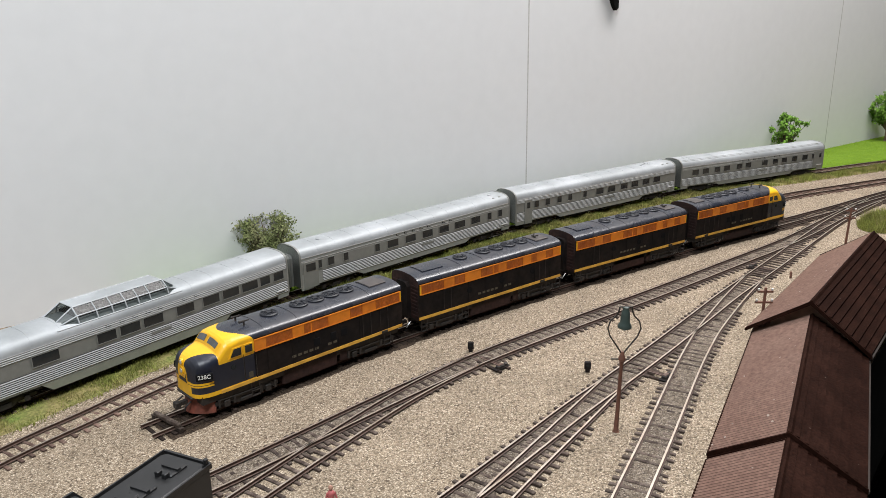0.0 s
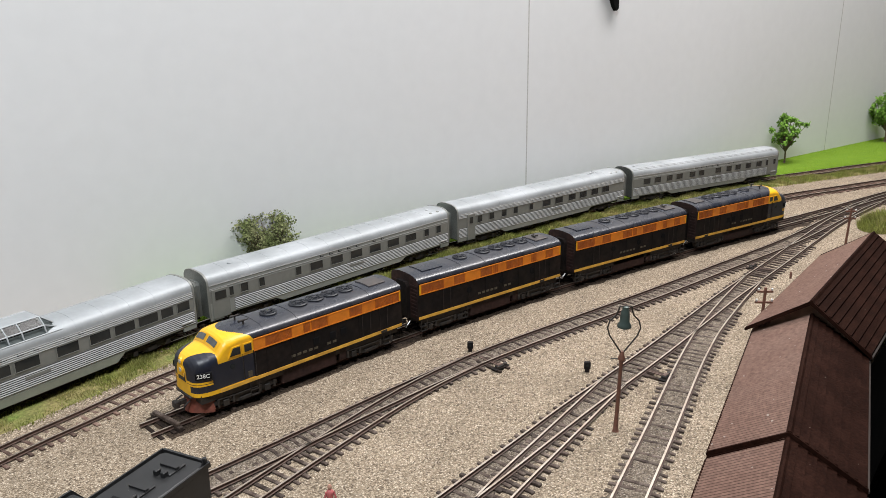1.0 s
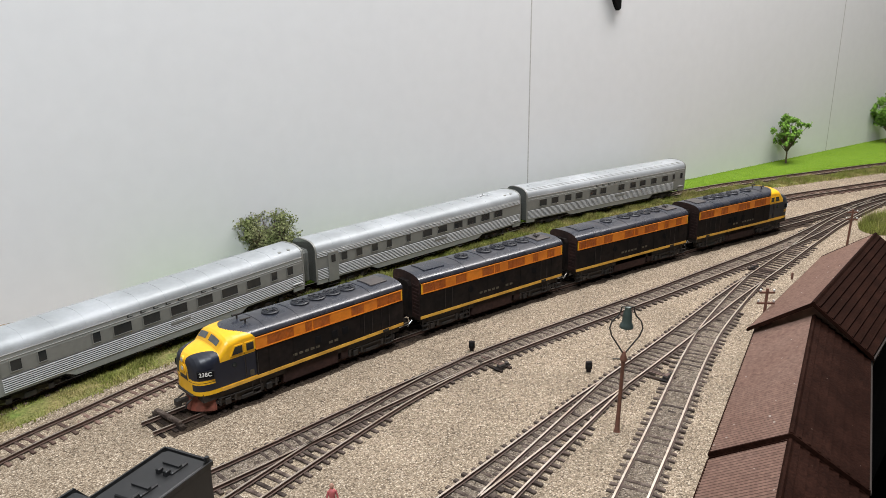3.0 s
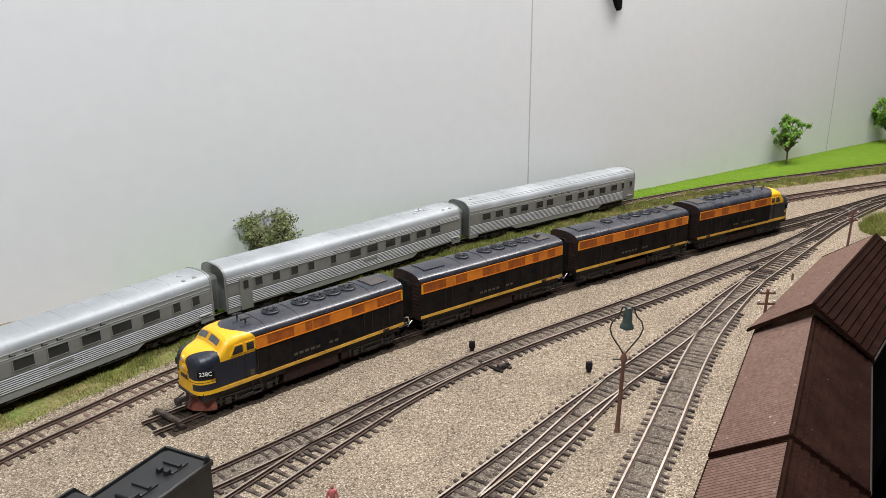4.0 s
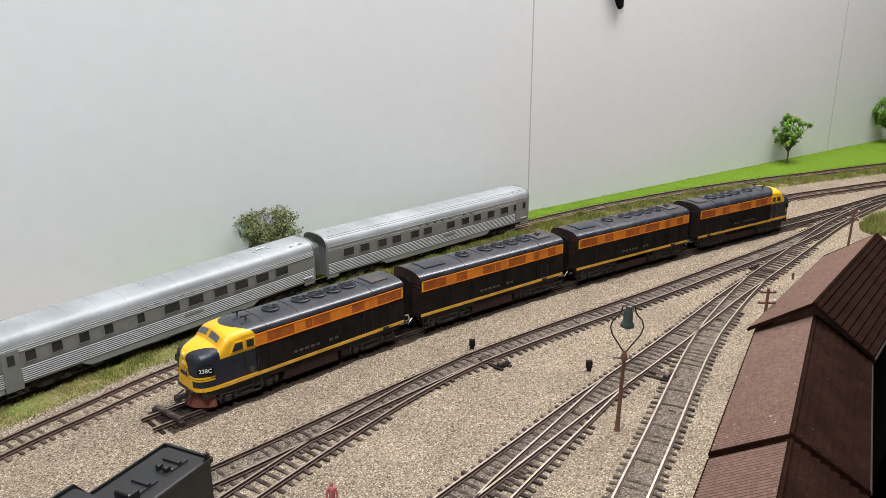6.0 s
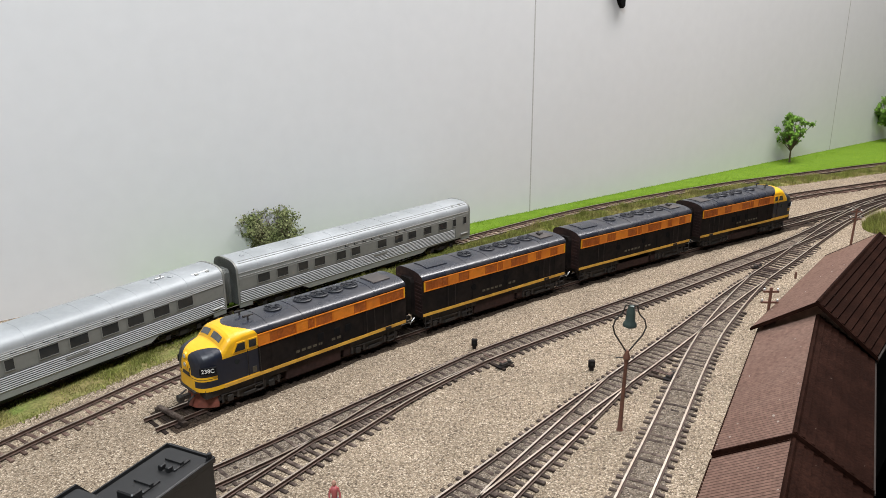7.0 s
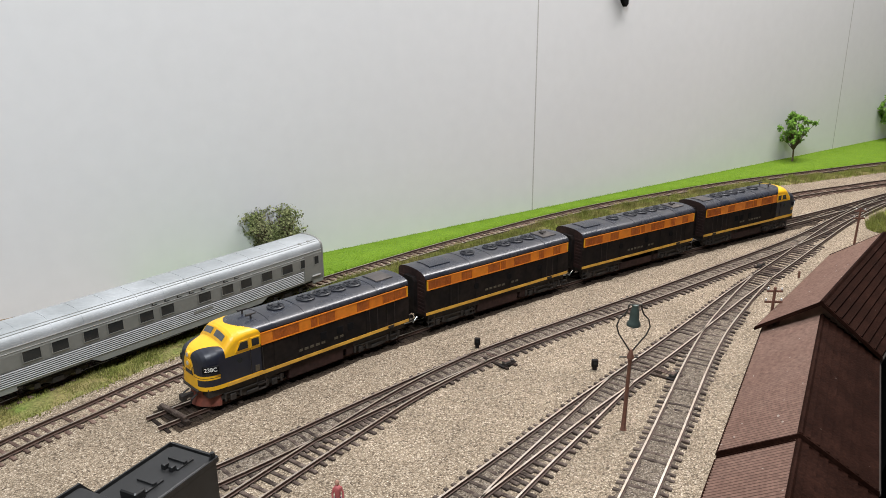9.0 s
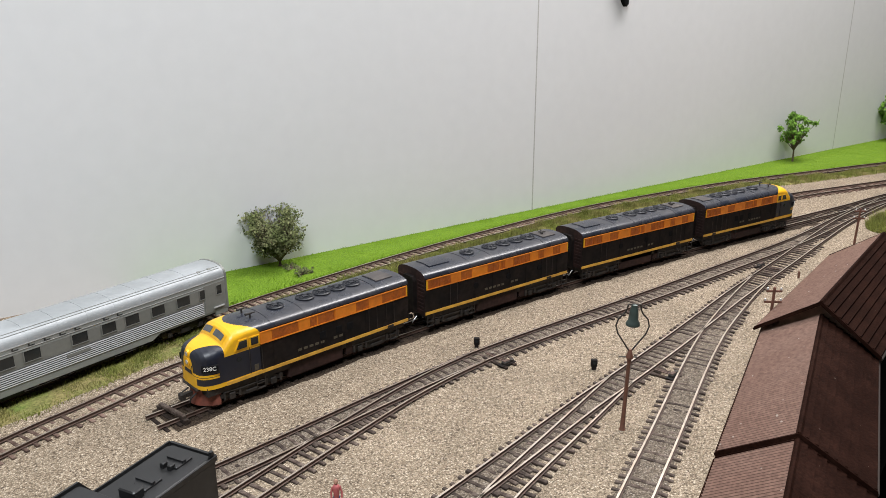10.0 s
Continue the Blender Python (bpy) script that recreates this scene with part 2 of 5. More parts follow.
# ---- mesh helpers ----
class Mesh:
    """Collects vertices, faces and material numbers."""

    def __init__(self):
        self.v, self.f, self.m = [], [], []

    def add(self, verts, faces, m=0):
        k = len(self.v)
        self.v += [tuple(p) for p in verts]
        self.f += [tuple(i + k for i in q) for q in faces]
        self.m += [m] * len(faces)
        return self

    def box(self, x0, x1, y0, y1, z0, z1, m=0, c=0.0):
        """A box, with chamfered upright and top edges where c is given."""
        if not c:
            v = [(x, y, z) for z in (z0, z1) for x, y in ((x0, y0), (x1, y0), (x1, y1), (x0, y1))]
            return self.add(v, [(0, 3, 2, 1), (4, 5, 6, 7), (0, 1, 5, 4), (1, 2, 6, 5), (2, 3, 7, 6), (3, 0, 4, 7)], m)
        ring = [(x0 + c, y0), (x1 - c, y0), (x1, y0 + c), (x1, y1 - c), (x1 - c, y1), (x0 + c, y1), (x0, y1 - c), (x0, y0 + c)]
        cx, cy = (x0 + x1) / 2, (y0 + y1) / 2
        fx, fy = 1 - 2 * c / (x1 - x0), 1 - 2 * c / (y1 - y0)
        v = [(x, y, z0) for x, y in ring] + [(x, y, z1 - c) for x, y in ring]
        v += [(cx + (x - cx) * fx, cy + (y - cy) * fy, z1) for x, y in ring]
        f = [tuple(range(7, -1, -1)), tuple(range(16, 24))]
        for k in (0, 8):
            f += [(k + i, k + (i + 1) % 8, k + 8 + (i + 1) % 8, k + 8 + i) for i in range(8)]
        return self.add(v, f, m)

    def cyl(self, p, r, h, axis="z", n=12, m=0, r2=None):
        """A cylinder or cone from p along an axis."""
        r2 = r if r2 is None else r2
        v = []
        for d, rad in ((0, r), (h, r2)):
            for i in range(n):
                a, b = rad * math.cos(2 * math.pi * i / n), rad * math.sin(2 * math.pi * i / n)
                v.append({"z": (p[0] + a, p[1] + b, p[2] + d), "y": (p[0] + b, p[1] + d, p[2] + a), "x": (p[0] + d, p[1] + a, p[2] + b)}[axis])
        f = [tuple(range(n - 1, -1, -1)), tuple(range(n, 2 * n))] + [(i, (i + 1) % n, n + (i + 1) % n, n + i) for i in range(n)]
        return self.add(v, f, m)

    def lathe(self, p, prof, n=16, m=0):
        """A turned shape round z: prof is radius and height."""
        v = [(p[0] + r * math.cos(2 * math.pi * i / n), p[1] + r * math.sin(2 * math.pi * i / n), p[2] + z) for r, z in prof for i in range(n)]
        f = [(k * n + i, k * n + (i + 1) % n, (k + 1) * n + (i + 1) % n, (k + 1) * n + i) for k in range(len(prof) - 1) for i in range(n)]
        f += [tuple(range(n - 1, -1, -1)), tuple(range((len(prof) - 1) * n, len(prof) * n))]
        return self.add(v, f, m)

    def prism(self, prof, x0, x1, m=0):
        """A closed outline in y and z (anticlockwise seen from +x), drawn out along x."""
        n = len(prof)
        v = [(x0, y, z) for y, z in prof] + [(x1, y, z) for y, z in prof]
        return self.add(v, [tuple(range(n - 1, -1, -1)), tuple(range(n, 2 * n))] + [(i, (i + 1) % n, n + (i + 1) % n, n + i) for i in range(n)], m)

    def side(self, prof, y0, y1, m=0):
        """A closed outline in x and z, drawn out along y."""
        n = len(prof)
        v = [(x, y0, z) for x, z in prof] + [(x, y1, z) for x, z in prof]
        return self.add(v, [tuple(range(n)), tuple(range(2 * n - 1, n - 1, -1))] + [(i, n + i, n + (i + 1) % n, (i + 1) % n) for i in range(n)], m)

    def tube(self, pts, r, n=6, m=0, r2=None):
        """A round bar along points, tapering to r2."""
        pts = [Vector(p) for p in pts]
        v, f = [], []
        for k, p in enumerate(pts):
            d = (pts[min(k + 1, len(pts) - 1)] - pts[max(k - 1, 0)]).normalized()
            a = d.orthogonal().normalized() if k == 0 else (a - d * a.dot(d)).normalized()
            b = d.cross(a)
            rad = r if r2 is None else r + (r2 - r) * k / (len(pts) - 1)
            v += [p + (a * math.cos(2 * math.pi * i / n) + b * math.sin(2 * math.pi * i / n)) * rad for i in range(n)]
        for k in range(len(pts) - 1):
            f += [(k * n + i, k * n + (i + 1) % n, (k + 1) * n + (i + 1) % n, (k + 1) * n + i) for i in range(n)]
        f += [tuple(range(n - 1, -1, -1)), tuple(range((len(pts) - 1) * n, len(pts) * n))]
        return self.add(v, f, m)

    def data(self, name, mats, smooth=None):
        me = bpy.data.meshes.new(name)
        me.from_pydata(self.v, [], self.f)
        for m in mats if isinstance(mats, (list, tuple)) else [mats]:
            me.materials.append(m)
        me.polygons.foreach_set("material_index", self.m)
        if smooth:
            me.polygons.foreach_set("use_smooth", [True] * len(self.f))
            me.set_sharp_from_angle(angle=radians(smooth))
        me.update()
        return me


def part(name, mesh, mats, parent=None, label="", smooth=None, at=None):
    """Links a mesh as one object under a thing or part."""
    ob = new(name, mesh.data(name, mats, smooth) if isinstance(mesh, Mesh) else mesh)
    ob.parent = parent
    if at is not None:
        ob.matrix_basis = at
    return tagged(ob, label) if label else ob


def thing(name, label, category, group="", kind="", at=None):
    ob = new(name)
    ob.empty_display_size = 0.01
    if at is not None:
        ob.matrix_basis = at
    return tagged(ob, label, category, group, kind)


def spline(pts, step=0.004):
    """A smooth line through points in plan, as evenly spaced points with their arc lengths."""
    P = np.array(pts, float)
    P = np.vstack([2 * P[0] - P[1], P, 2 * P[-1] - P[-2]])
    out = []
    for i in range(1, len(P) - 2):
        for u in np.linspace(0, 1, 40, endpoint=False):
            a, b, c, d = P[i - 1], P[i], P[i + 1], P[i + 2]
            out.append(0.5 * (2 * b + (c - a) * u + (2 * a - 5 * b + 4 * c - d) * u * u + (3 * b - a - 3 * c + d) * u ** 3))
    out = np.array(out + [P[-2]])
    s = np.concatenate([[0], np.cumsum(np.linalg.norm(np.diff(out, axis=0), axis=1))])
    t = np.arange(0, s[-1], step)
    return np.column_stack([np.interp(t, s, out[:, 0]), np.interp(t, s, out[:, 1])]), t


def on_line(line, s):
    """Place and heading at arc length s of a line from spline()."""
    pts, t = line
    f = lambda q: np.array([np.interp(q, t, pts[:, 0]), np.interp(q, t, pts[:, 1])])
    a, b = f(s - 0.004), f(s + 0.004)
    return f(s), math.degrees(math.atan2(b[1] - a[1], b[0] - a[0]))


# ---- the room and the layout's deck ----
def wall_y(x):
    return 0.217 - 0.027 * x


def room():
    back = thing("wall_back", "white backdrop board wall behind the railway, in tall panels", "wall", kind="structure")
    ang = math.degrees(math.atan2(-0.027, 1))
    part("backing", Mesh().box(-1.6, 2.2, 0.006, 0.03, -0.2, 1.25), SEAM, back, "dark gap behind the panels")
    for x0, x1 in ((-1.59, -1.10), (-1.10, -0.384), (-0.384, 0.331), (0.331, 1.046), (1.046, 1.80)):
        part("panel", Mesh().box(x0 + 0.0009, x1 - 0.0009, 0, 0.0055, -0.02, 1.24), WALL, back)
    for x in (-1.10, -0.384, 0.331, 1.046):
        part("joint_strip", Mesh().box(x - 0.0009, x + 0.0009, -0.0001, 0.004, -0.02, 1.24), JOINT, back, "grey joint between two panels")
    back.matrix_basis = pose(0, wall_y(0), 0, 0, 0, ang)
    for name, b in (("wall_left", (-1.75, -1.6, -2.4, 0.35)), ("wall_right", (2.2, 2.35, -2.4, 0.35)), ("wall_front", (-1.75, 2.35, -2.55, -2.4)), ("wall_outer", (-1.75, 2.35, 0.35, 0.5))):
        tagged(part(name, Mesh().box(*b, -1.0, 1.4), ROOM), "plain pale plaster room wall", "wall", kind="structure")
    tagged(part("ceiling", Mesh().box(-1.75, 2.35, -2.55, 0.5, 1.26, 1.4), ROOM), "plain pale ceiling", "ceiling", kind="structure")
    tagged(part("floor", Mesh().box(-1.75, 2.35, -2.55, 0.5, -1.1, -1.0), FLOOR), "dark carpet floor of the room", "floor", kind="structure")


def ground():
    edge = [(-1.2, -0.882), (0.139, -0.2860), (0.42, -0.2170), (0.62, -0.19), (1.9, -0.19)]
    n = 60
    me = Mesh()
    xs = np.linspace(-1.2, 1.9, n)
    lo = [np.interp(x, [p[0] for p in edge], [p[1] for p in edge]) for x in xs]
    v = [(x, l, 0) for x, l in zip(xs, lo)] + [(x, wall_y(x), 0) for x in xs]
    me.add(v, [(i, i + 1, n + i + 1, n + i) for i in range(n - 1)])
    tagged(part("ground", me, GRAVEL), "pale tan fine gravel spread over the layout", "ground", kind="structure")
    me = Mesh()
    v = [(x, l, -0.0005) for x, l in zip(xs, lo)] + [(x, l, -0.16) for x, l in zip(xs, lo)] + [(x, l + 0.012, -0.16) for x, l in zip(xs, lo)]
    me.add(v, [(i + n, i + n + 1, i + 1, i) for i in range(n - 1)] + [(i + 2 * n, i + 2 * n + 1, i + n + 1, i + n) for i in range(n - 1)])
    tagged(part("fascia", me, FASCIA), "black fascia board along the layout's edge", "trim", kind="structure")


# ---- tracks ----
RAILTOP_Z = 0.0036
LINES = {
    "far": spline([(-0.95, -0.21), (-0.7, -0.090), (-0.45, 0.0115), (-0.3, 0.0616), (-0.2, 0.0915), (-0.1, 0.1160), (-0.01, 0.1322), (0.12, 0.1500), (0.25, 0.1608), (0.345, 0.1646), (0.449, 0.1610), (0.65, 0.1377), (0.855, 0.0928), (0.994, 0.0595), (1.3, -0.0265)]),
    "second": spline([(-0.62, -0.155), (-0.45, -0.068), (-0.2983, -0.0049), (-0.2439, 0.0134), (-0.1766, 0.0347), (-0.05, 0.058), (0.1, 0.070), (0.3, 0.071), (0.5, 0.060), (0.654, 0.0423), (0.7574, 0.0206), (0.8344, 0.0034), (1.1, -0.06)]),
    "engine": spline([(-0.2186, -0.0290), (-0.1, -0.0134), (0, -0.0063), (0.1, -0.0032), (0.2, -0.0050), (0.3, -0.0094), (0.4, -0.0148), (0.5277, -0.0250), (0.6489, -0.0335), (0.7677, -0.0385), (1.1, -0.062)]),
    "middle": spline([(-0.52, -0.135), (-0.35, -0.121), (-0.2021, -0.1067), (-0.1008, -0.0928), (-0.045, -0.0860), (0.003, -0.0818), (0.06, -0.0796), (0.1602, -0.0788), (0.229, -0.0780), (0.3406, -0.0745), (0.4396, -0.0715), (0.5158, -0.0650), (0.6093, -0.0540), (0.7378, -0.0450), (1.1, -0.066)]),
    "branch": spline([(-0.50, -0.245), (-0.35, -0.189), (-0.2144, -0.1385), (-0.1062, -0.104), (-0.0486, -0.0895), (0.003, -0.0818)]),
    "yard": spline([(-0.40, -0.270), (-0.2, -0.2245), (-0.0721, -0.1963), (0.0098, -0.1779), (0.057, -0.1690), (0.1298, -0.1540), (0.1986, -0.1385), (0.2599, -0.1245), (0.3259, -0.1117), (0.391, -0.0990), (0.4921, -0.0785), (0.5912, -0.0605), (0.7187, -0.0465)]),
    "spur": spline([(-0.28, -0.288), (-0.12, -0.2270), (-0.088, -0.2140), (0.0012, -0.1862), (0.057, -0.1690)]),
    "siding": spline([(-0.20, -0.337), (-0.0421, -0.2619), (0.0208, -0.2323), (0.1053, -0.1917), (0.1544, -0.1697), (0.1956, -0.1533), (0.2662, -0.1294), (0.3259, -0.1117)]),
}


def ballast(key, half, mat_, label, x0, x1, z, heap=0.0):
    """A spread of ballast along a track, with an uneven edge; heap raises it in lumps between the rails."""
    pts, s = LINES[key]
    q = np.arange(s[0], s[-1], 0.0013 if heap else 0.004)
    pts, s = np.column_stack([np.interp(q, s, pts[:, 0]), np.interp(q, s, pts[:, 1])]), q
    keep = [i for i in range(len(pts)) if x0 < pts[i][0] < x1]
    t = np.gradient(pts, axis=0)
    t /= np.linalg.norm(t, axis=1)[:, None]
    cuts = [-1.0, -0.93] + (list(np.linspace(-0.62, 0.62, 11)) if heap else [0.0]) + [0.93, 1.0]
    k = len(cuts)
    v = []
    for i in keep:
        for u in cuts:
            w = u * half * (1 + (0.16 * noise.noise(Vector((s[i] * 90, u * 3, 1.7))) + 0.10 * noise.noise(Vector((s[i] * 310, u * 5, 4.2))) if u else 0))
            h = heap * max(0, 0.75 + 0.9 * noise.noise(Vector((s[i] * 130, u * 2.2, 9.1))) + 0.5 * noise.noise(Vector((s[i] * 420, u * 7, 2.4)))) if abs(u) < 0.6 else 0
            v.append((pts[i][0] - t[i][1] * w, pts[i][1] + t[i][0] * w, z + h if abs(u) < 0.99 else -0.0004))
    me = Mesh().add(v, [(i * k + j, i * k + k + j, i * k + k + 1 + j, i * k + 1 + j) for i in range(len(keep) - 1) for j in range(k - 1)])
    return tagged(part("ballast", me, mat_), label, "ballast", kind="structure")


def track(key, label, tie_mat, ties=True, skip=()):
    line = LINES[key]
    pts, s = line
    t = np.gradient(pts, axis=0)
    t /= np.linalg.norm(t, axis=1)[:, None]
    nrm = np.column_stack([-t[:, 1], t[:, 0]])
    root = thing("railway_track", label, "track", "tracks of the yard")
    prof = [(-0.0011, 0.0014), (0.0011, 0.0014), (0.0011, 0.0017), (0.0003, 0.0019), (0.0003, 0.0029), (0.0006, 0.0031), (0.0006, RAILTOP_Z), (-0.0006, RAILTOP_Z), (-0.0006, 0.0031), (-0.0003, 0.0029), (-0.0003, 0.0019), (-0.0011, 0.0017)]
    k = len(prof)
    for sg in (-1, 1):
        me = Mesh()
        v = [(p[0] + q[0] * (sg * 0.00825 + a), p[1] + q[1] * (sg * 0.00825 + a), z) for p, q in zip(pts, nrm) for a, z in prof]
        me.add(v, [(i * k + j, (i + 1) * k + j, (i + 1) * k + (j + 1) % k, i * k + (j + 1) % k) for i in range(len(pts) - 1) for j in range(k)])
        me.add([v[j] for j in range(k)], [tuple(range(k))])
        me.m = [1 if i < (len(pts) - 1) * k and i % k == 6 else 0 for i in range(len(me.f))]
        part("rail", me, [RAIL, RAILTOP], root)
    if ties:
        rng = random.Random(len(key) * 7)
        kinds = [Mesh().box(-w, w, -l, l + e, -0.0008, 0.0014, c=0.0003).data("tie", tie_mat) for w, l, e in ((0.0013, 0.0142, 0), (0.0012, 0.0137, 0.0006), (0.0014, 0.0146, -0.0008), (0.0013, 0.0132, 0.0012))]
        q = 0.004
        while q < s[-1] - 0.003:
            p, a = on_line(line, q)
            if not any(lo < p[0] < hi for lo, hi in skip):
                part("tie", rng.choice(kinds), None, root, at=pose(p[0], p[1], rng.uniform(-0.0007, 0.0001), rng.uniform(-1, 1), 0, a + rng.gauss(0, 2.2)))
            q += 0.0073 + rng.uniform(-0.0011, 0.0011)
    return root


# ---- locomotives ----
def arch(w, zt, zs, zb, e=2.3, n=18):
    """A body section in y and z: upright sides and a rounded roof."""
    out = [(w, zb), (w, (zb + zs) / 2)]
    for i in range(n + 1):
        a = math.pi * i / n
        c, s = math.cos(a), math.sin(a)
        out.append((w * math.copysign(abs(c) ** (2 / e), c), zs + (zt - zs) * abs(s) ** (2 / e)))
    return out + [(-w, (zb + zs) / 2), (-w, zb)]


def hull(sections, choose):
    """A skin through body sections (x, outline); choose(x, y, z) gives the material."""
    me = Mesh()
    k = len(sections[0][1])
    v = [(x, y, z) for x, o in sections for y, z in o]
    f = [(i * k + j, (i + 1) * k + j, (i + 1) * k + (j + 1) % k, i * k + (j + 1) % k) for i in range(len(sections) - 1) for j in range(k)]
    f += [tuple(range(k - 1, -1, -1)), tuple(range((len(sections) - 1) * k, len(sections) * k))]
    me.add(v, f)
    me.m = [choose(*[sum(v[i][a] for i in q) / len(q) for a in range(3)]) for q in f]
    return me


W, ZB, ZM, ZT, ZR = 0.0177, 0.0148, 0.0353, 0.0438, 0.0504
NOSE = [(0.0, 0.0062, 0.0362, 0.0275), (0.0004, 0.0095, 0.0376, 0.0282), (0.0012, 0.0122, 0.0388, 0.0290), (0.0028, 0.0144, 0.0400, 0.0300), (0.005, 0.0159, 0.0409, 0.0310), (0.008, 0.0170, 0.0416, 0.0320), (0.012, 0.0176, 0.0421, 0.0333), (0.0162, 0.0177, 0.0425, 0.0342), (0.0170, 0.0177, 0.0429, 0.0347),
        (0.0218, 0.0177, 0.0487, 0.0405), (0.0238, 0.0177, 0.0497, 0.0424), (0.028, 0.0177, 0.0502, 0.0437), (0.034, 0.0177, ZR, 0.0447)]
BLAZE = ((0, 0.0015, 0.004, 0.008, 0.012, 0.0155, 0.0168), (0.0034, 0.0040, 0.0056, 0.0078, 0.0098, 0.0122, 0.0150))  # half width of the yellow on the nose top


def nose_e(d):
    """Fullness of the section: square shoulders on the nose, rounder at the cab roof."""
    return float(np.interp(d, (0, 0.004, 0.0165, 0.0218), (2.3, 2.8, 2.9, 2.3)))


def nose_arch(d):
    """Half a turn of points over the nose; one of them always lies on the edge of the yellow."""
    w, zt, zs = nose_at(d)
    e = nose_e(d)
    edge = min(0.985, float(np.interp(d, *BLAZE)) / w)
    c = math.acos(min(1, edge ** (e / 2)))
    half = list(np.linspace(0, c, 28)) + list(np.linspace(c, math.pi / 2, 18))[1:]
    side = [(w * math.cos(a) ** (2 / e), zs + (zt - zs) * math.sin(a) ** (2 / e)) for a in half[:-1]]
    return side + [(0, zt)] + [(-y, z) for y, z in reversed(side)]


def nose_at(d):
    c = [np.interp(d, [r[0] for r in NOSE], [r[i] for r in NOSE]) for i in (1, 2, 3)]
    return c


def loco_truck(parent, x):
    t = Mesh()
    for sg in (-1, 1):
        y = sg * 0.0130
        y0, y1 = sorted((y, y + sg * 0.0018))
        t.side([(x - 0.0235, 0.0085), (x - 0.0235, 0.0112), (x - 0.010, 0.0128), (x + 0.010, 0.0128), (x + 0.0235, 0.0112), (x + 0.0235, 0.0085), (x + 0.012, 0.0082), (x + 0.007, 0.0058), (x - 0.007, 0.0058), (x - 0.012, 0.0082)], y0, y1)
        for dx in (-0.0155, 0.0155):
            a, b = sorted((y + sg * 0.0018, y + sg * 0.0034))
            t.box(x + dx - 0.0021, x + dx + 0.0021, a, b, 0.0066, 0.0108, c=0.0004)
            t.cyl((x + dx - 0.0055, (a + b) / 2, 0.0072), 0.0009, 0.005, "z", 8)
            t.cyl((x + dx + 0.0055, (a + b) / 2, 0.0072), 0.0009, 0.005, "z", 8)
        a, b = sorted((y + sg * 0.0018, y + sg * 0.0030))
        t.box(x - 0.0055, x + 0.0055, a, b, 0.0062, 0.0085, c=0.0004)
        t.tube([(x - 0.022, y + sg * 0.0026, 0.0123), (x - 0.008, y + sg * 0.003, 0.0118), (x + 0.008, y + sg * 0.003, 0.0118)], 0.0004)
    t.box(x - 0.012, x + 0.012, -0.012, 0.012, 0.008, 0.0142)
    tr = part("truck", t, TRUCK, parent)
    for dx in (-0.0155, 0.0155):
        w = Mesh()
        for sg in (-1, 1):
            w.cyl((x + dx, sg * 0.0082 - 0.001, RAILTOP_Z + 0.0056), 0.0056, 0.002, "y", 20)
        w.cyl((x + dx, -0.009, RAILTOP_Z + 0.0056), 0.0012, 0.018, "y", 8)
        part("wheelset", w, TRUCK, tr, smooth=40)


LIFT = 0.0030


def lift_body(root):
    """Sets the body and its fittings at ride height; the running gear stays on the rails."""
    for ob in root.children:
        if ob.name.split(".")[0] not in ("truck", "fuel_tank", "underframe", "coupler", "hose", "pilot", "step"):
            ob.matrix_basis = pose(0, 0, LIFT) @ ob.matrix_basis


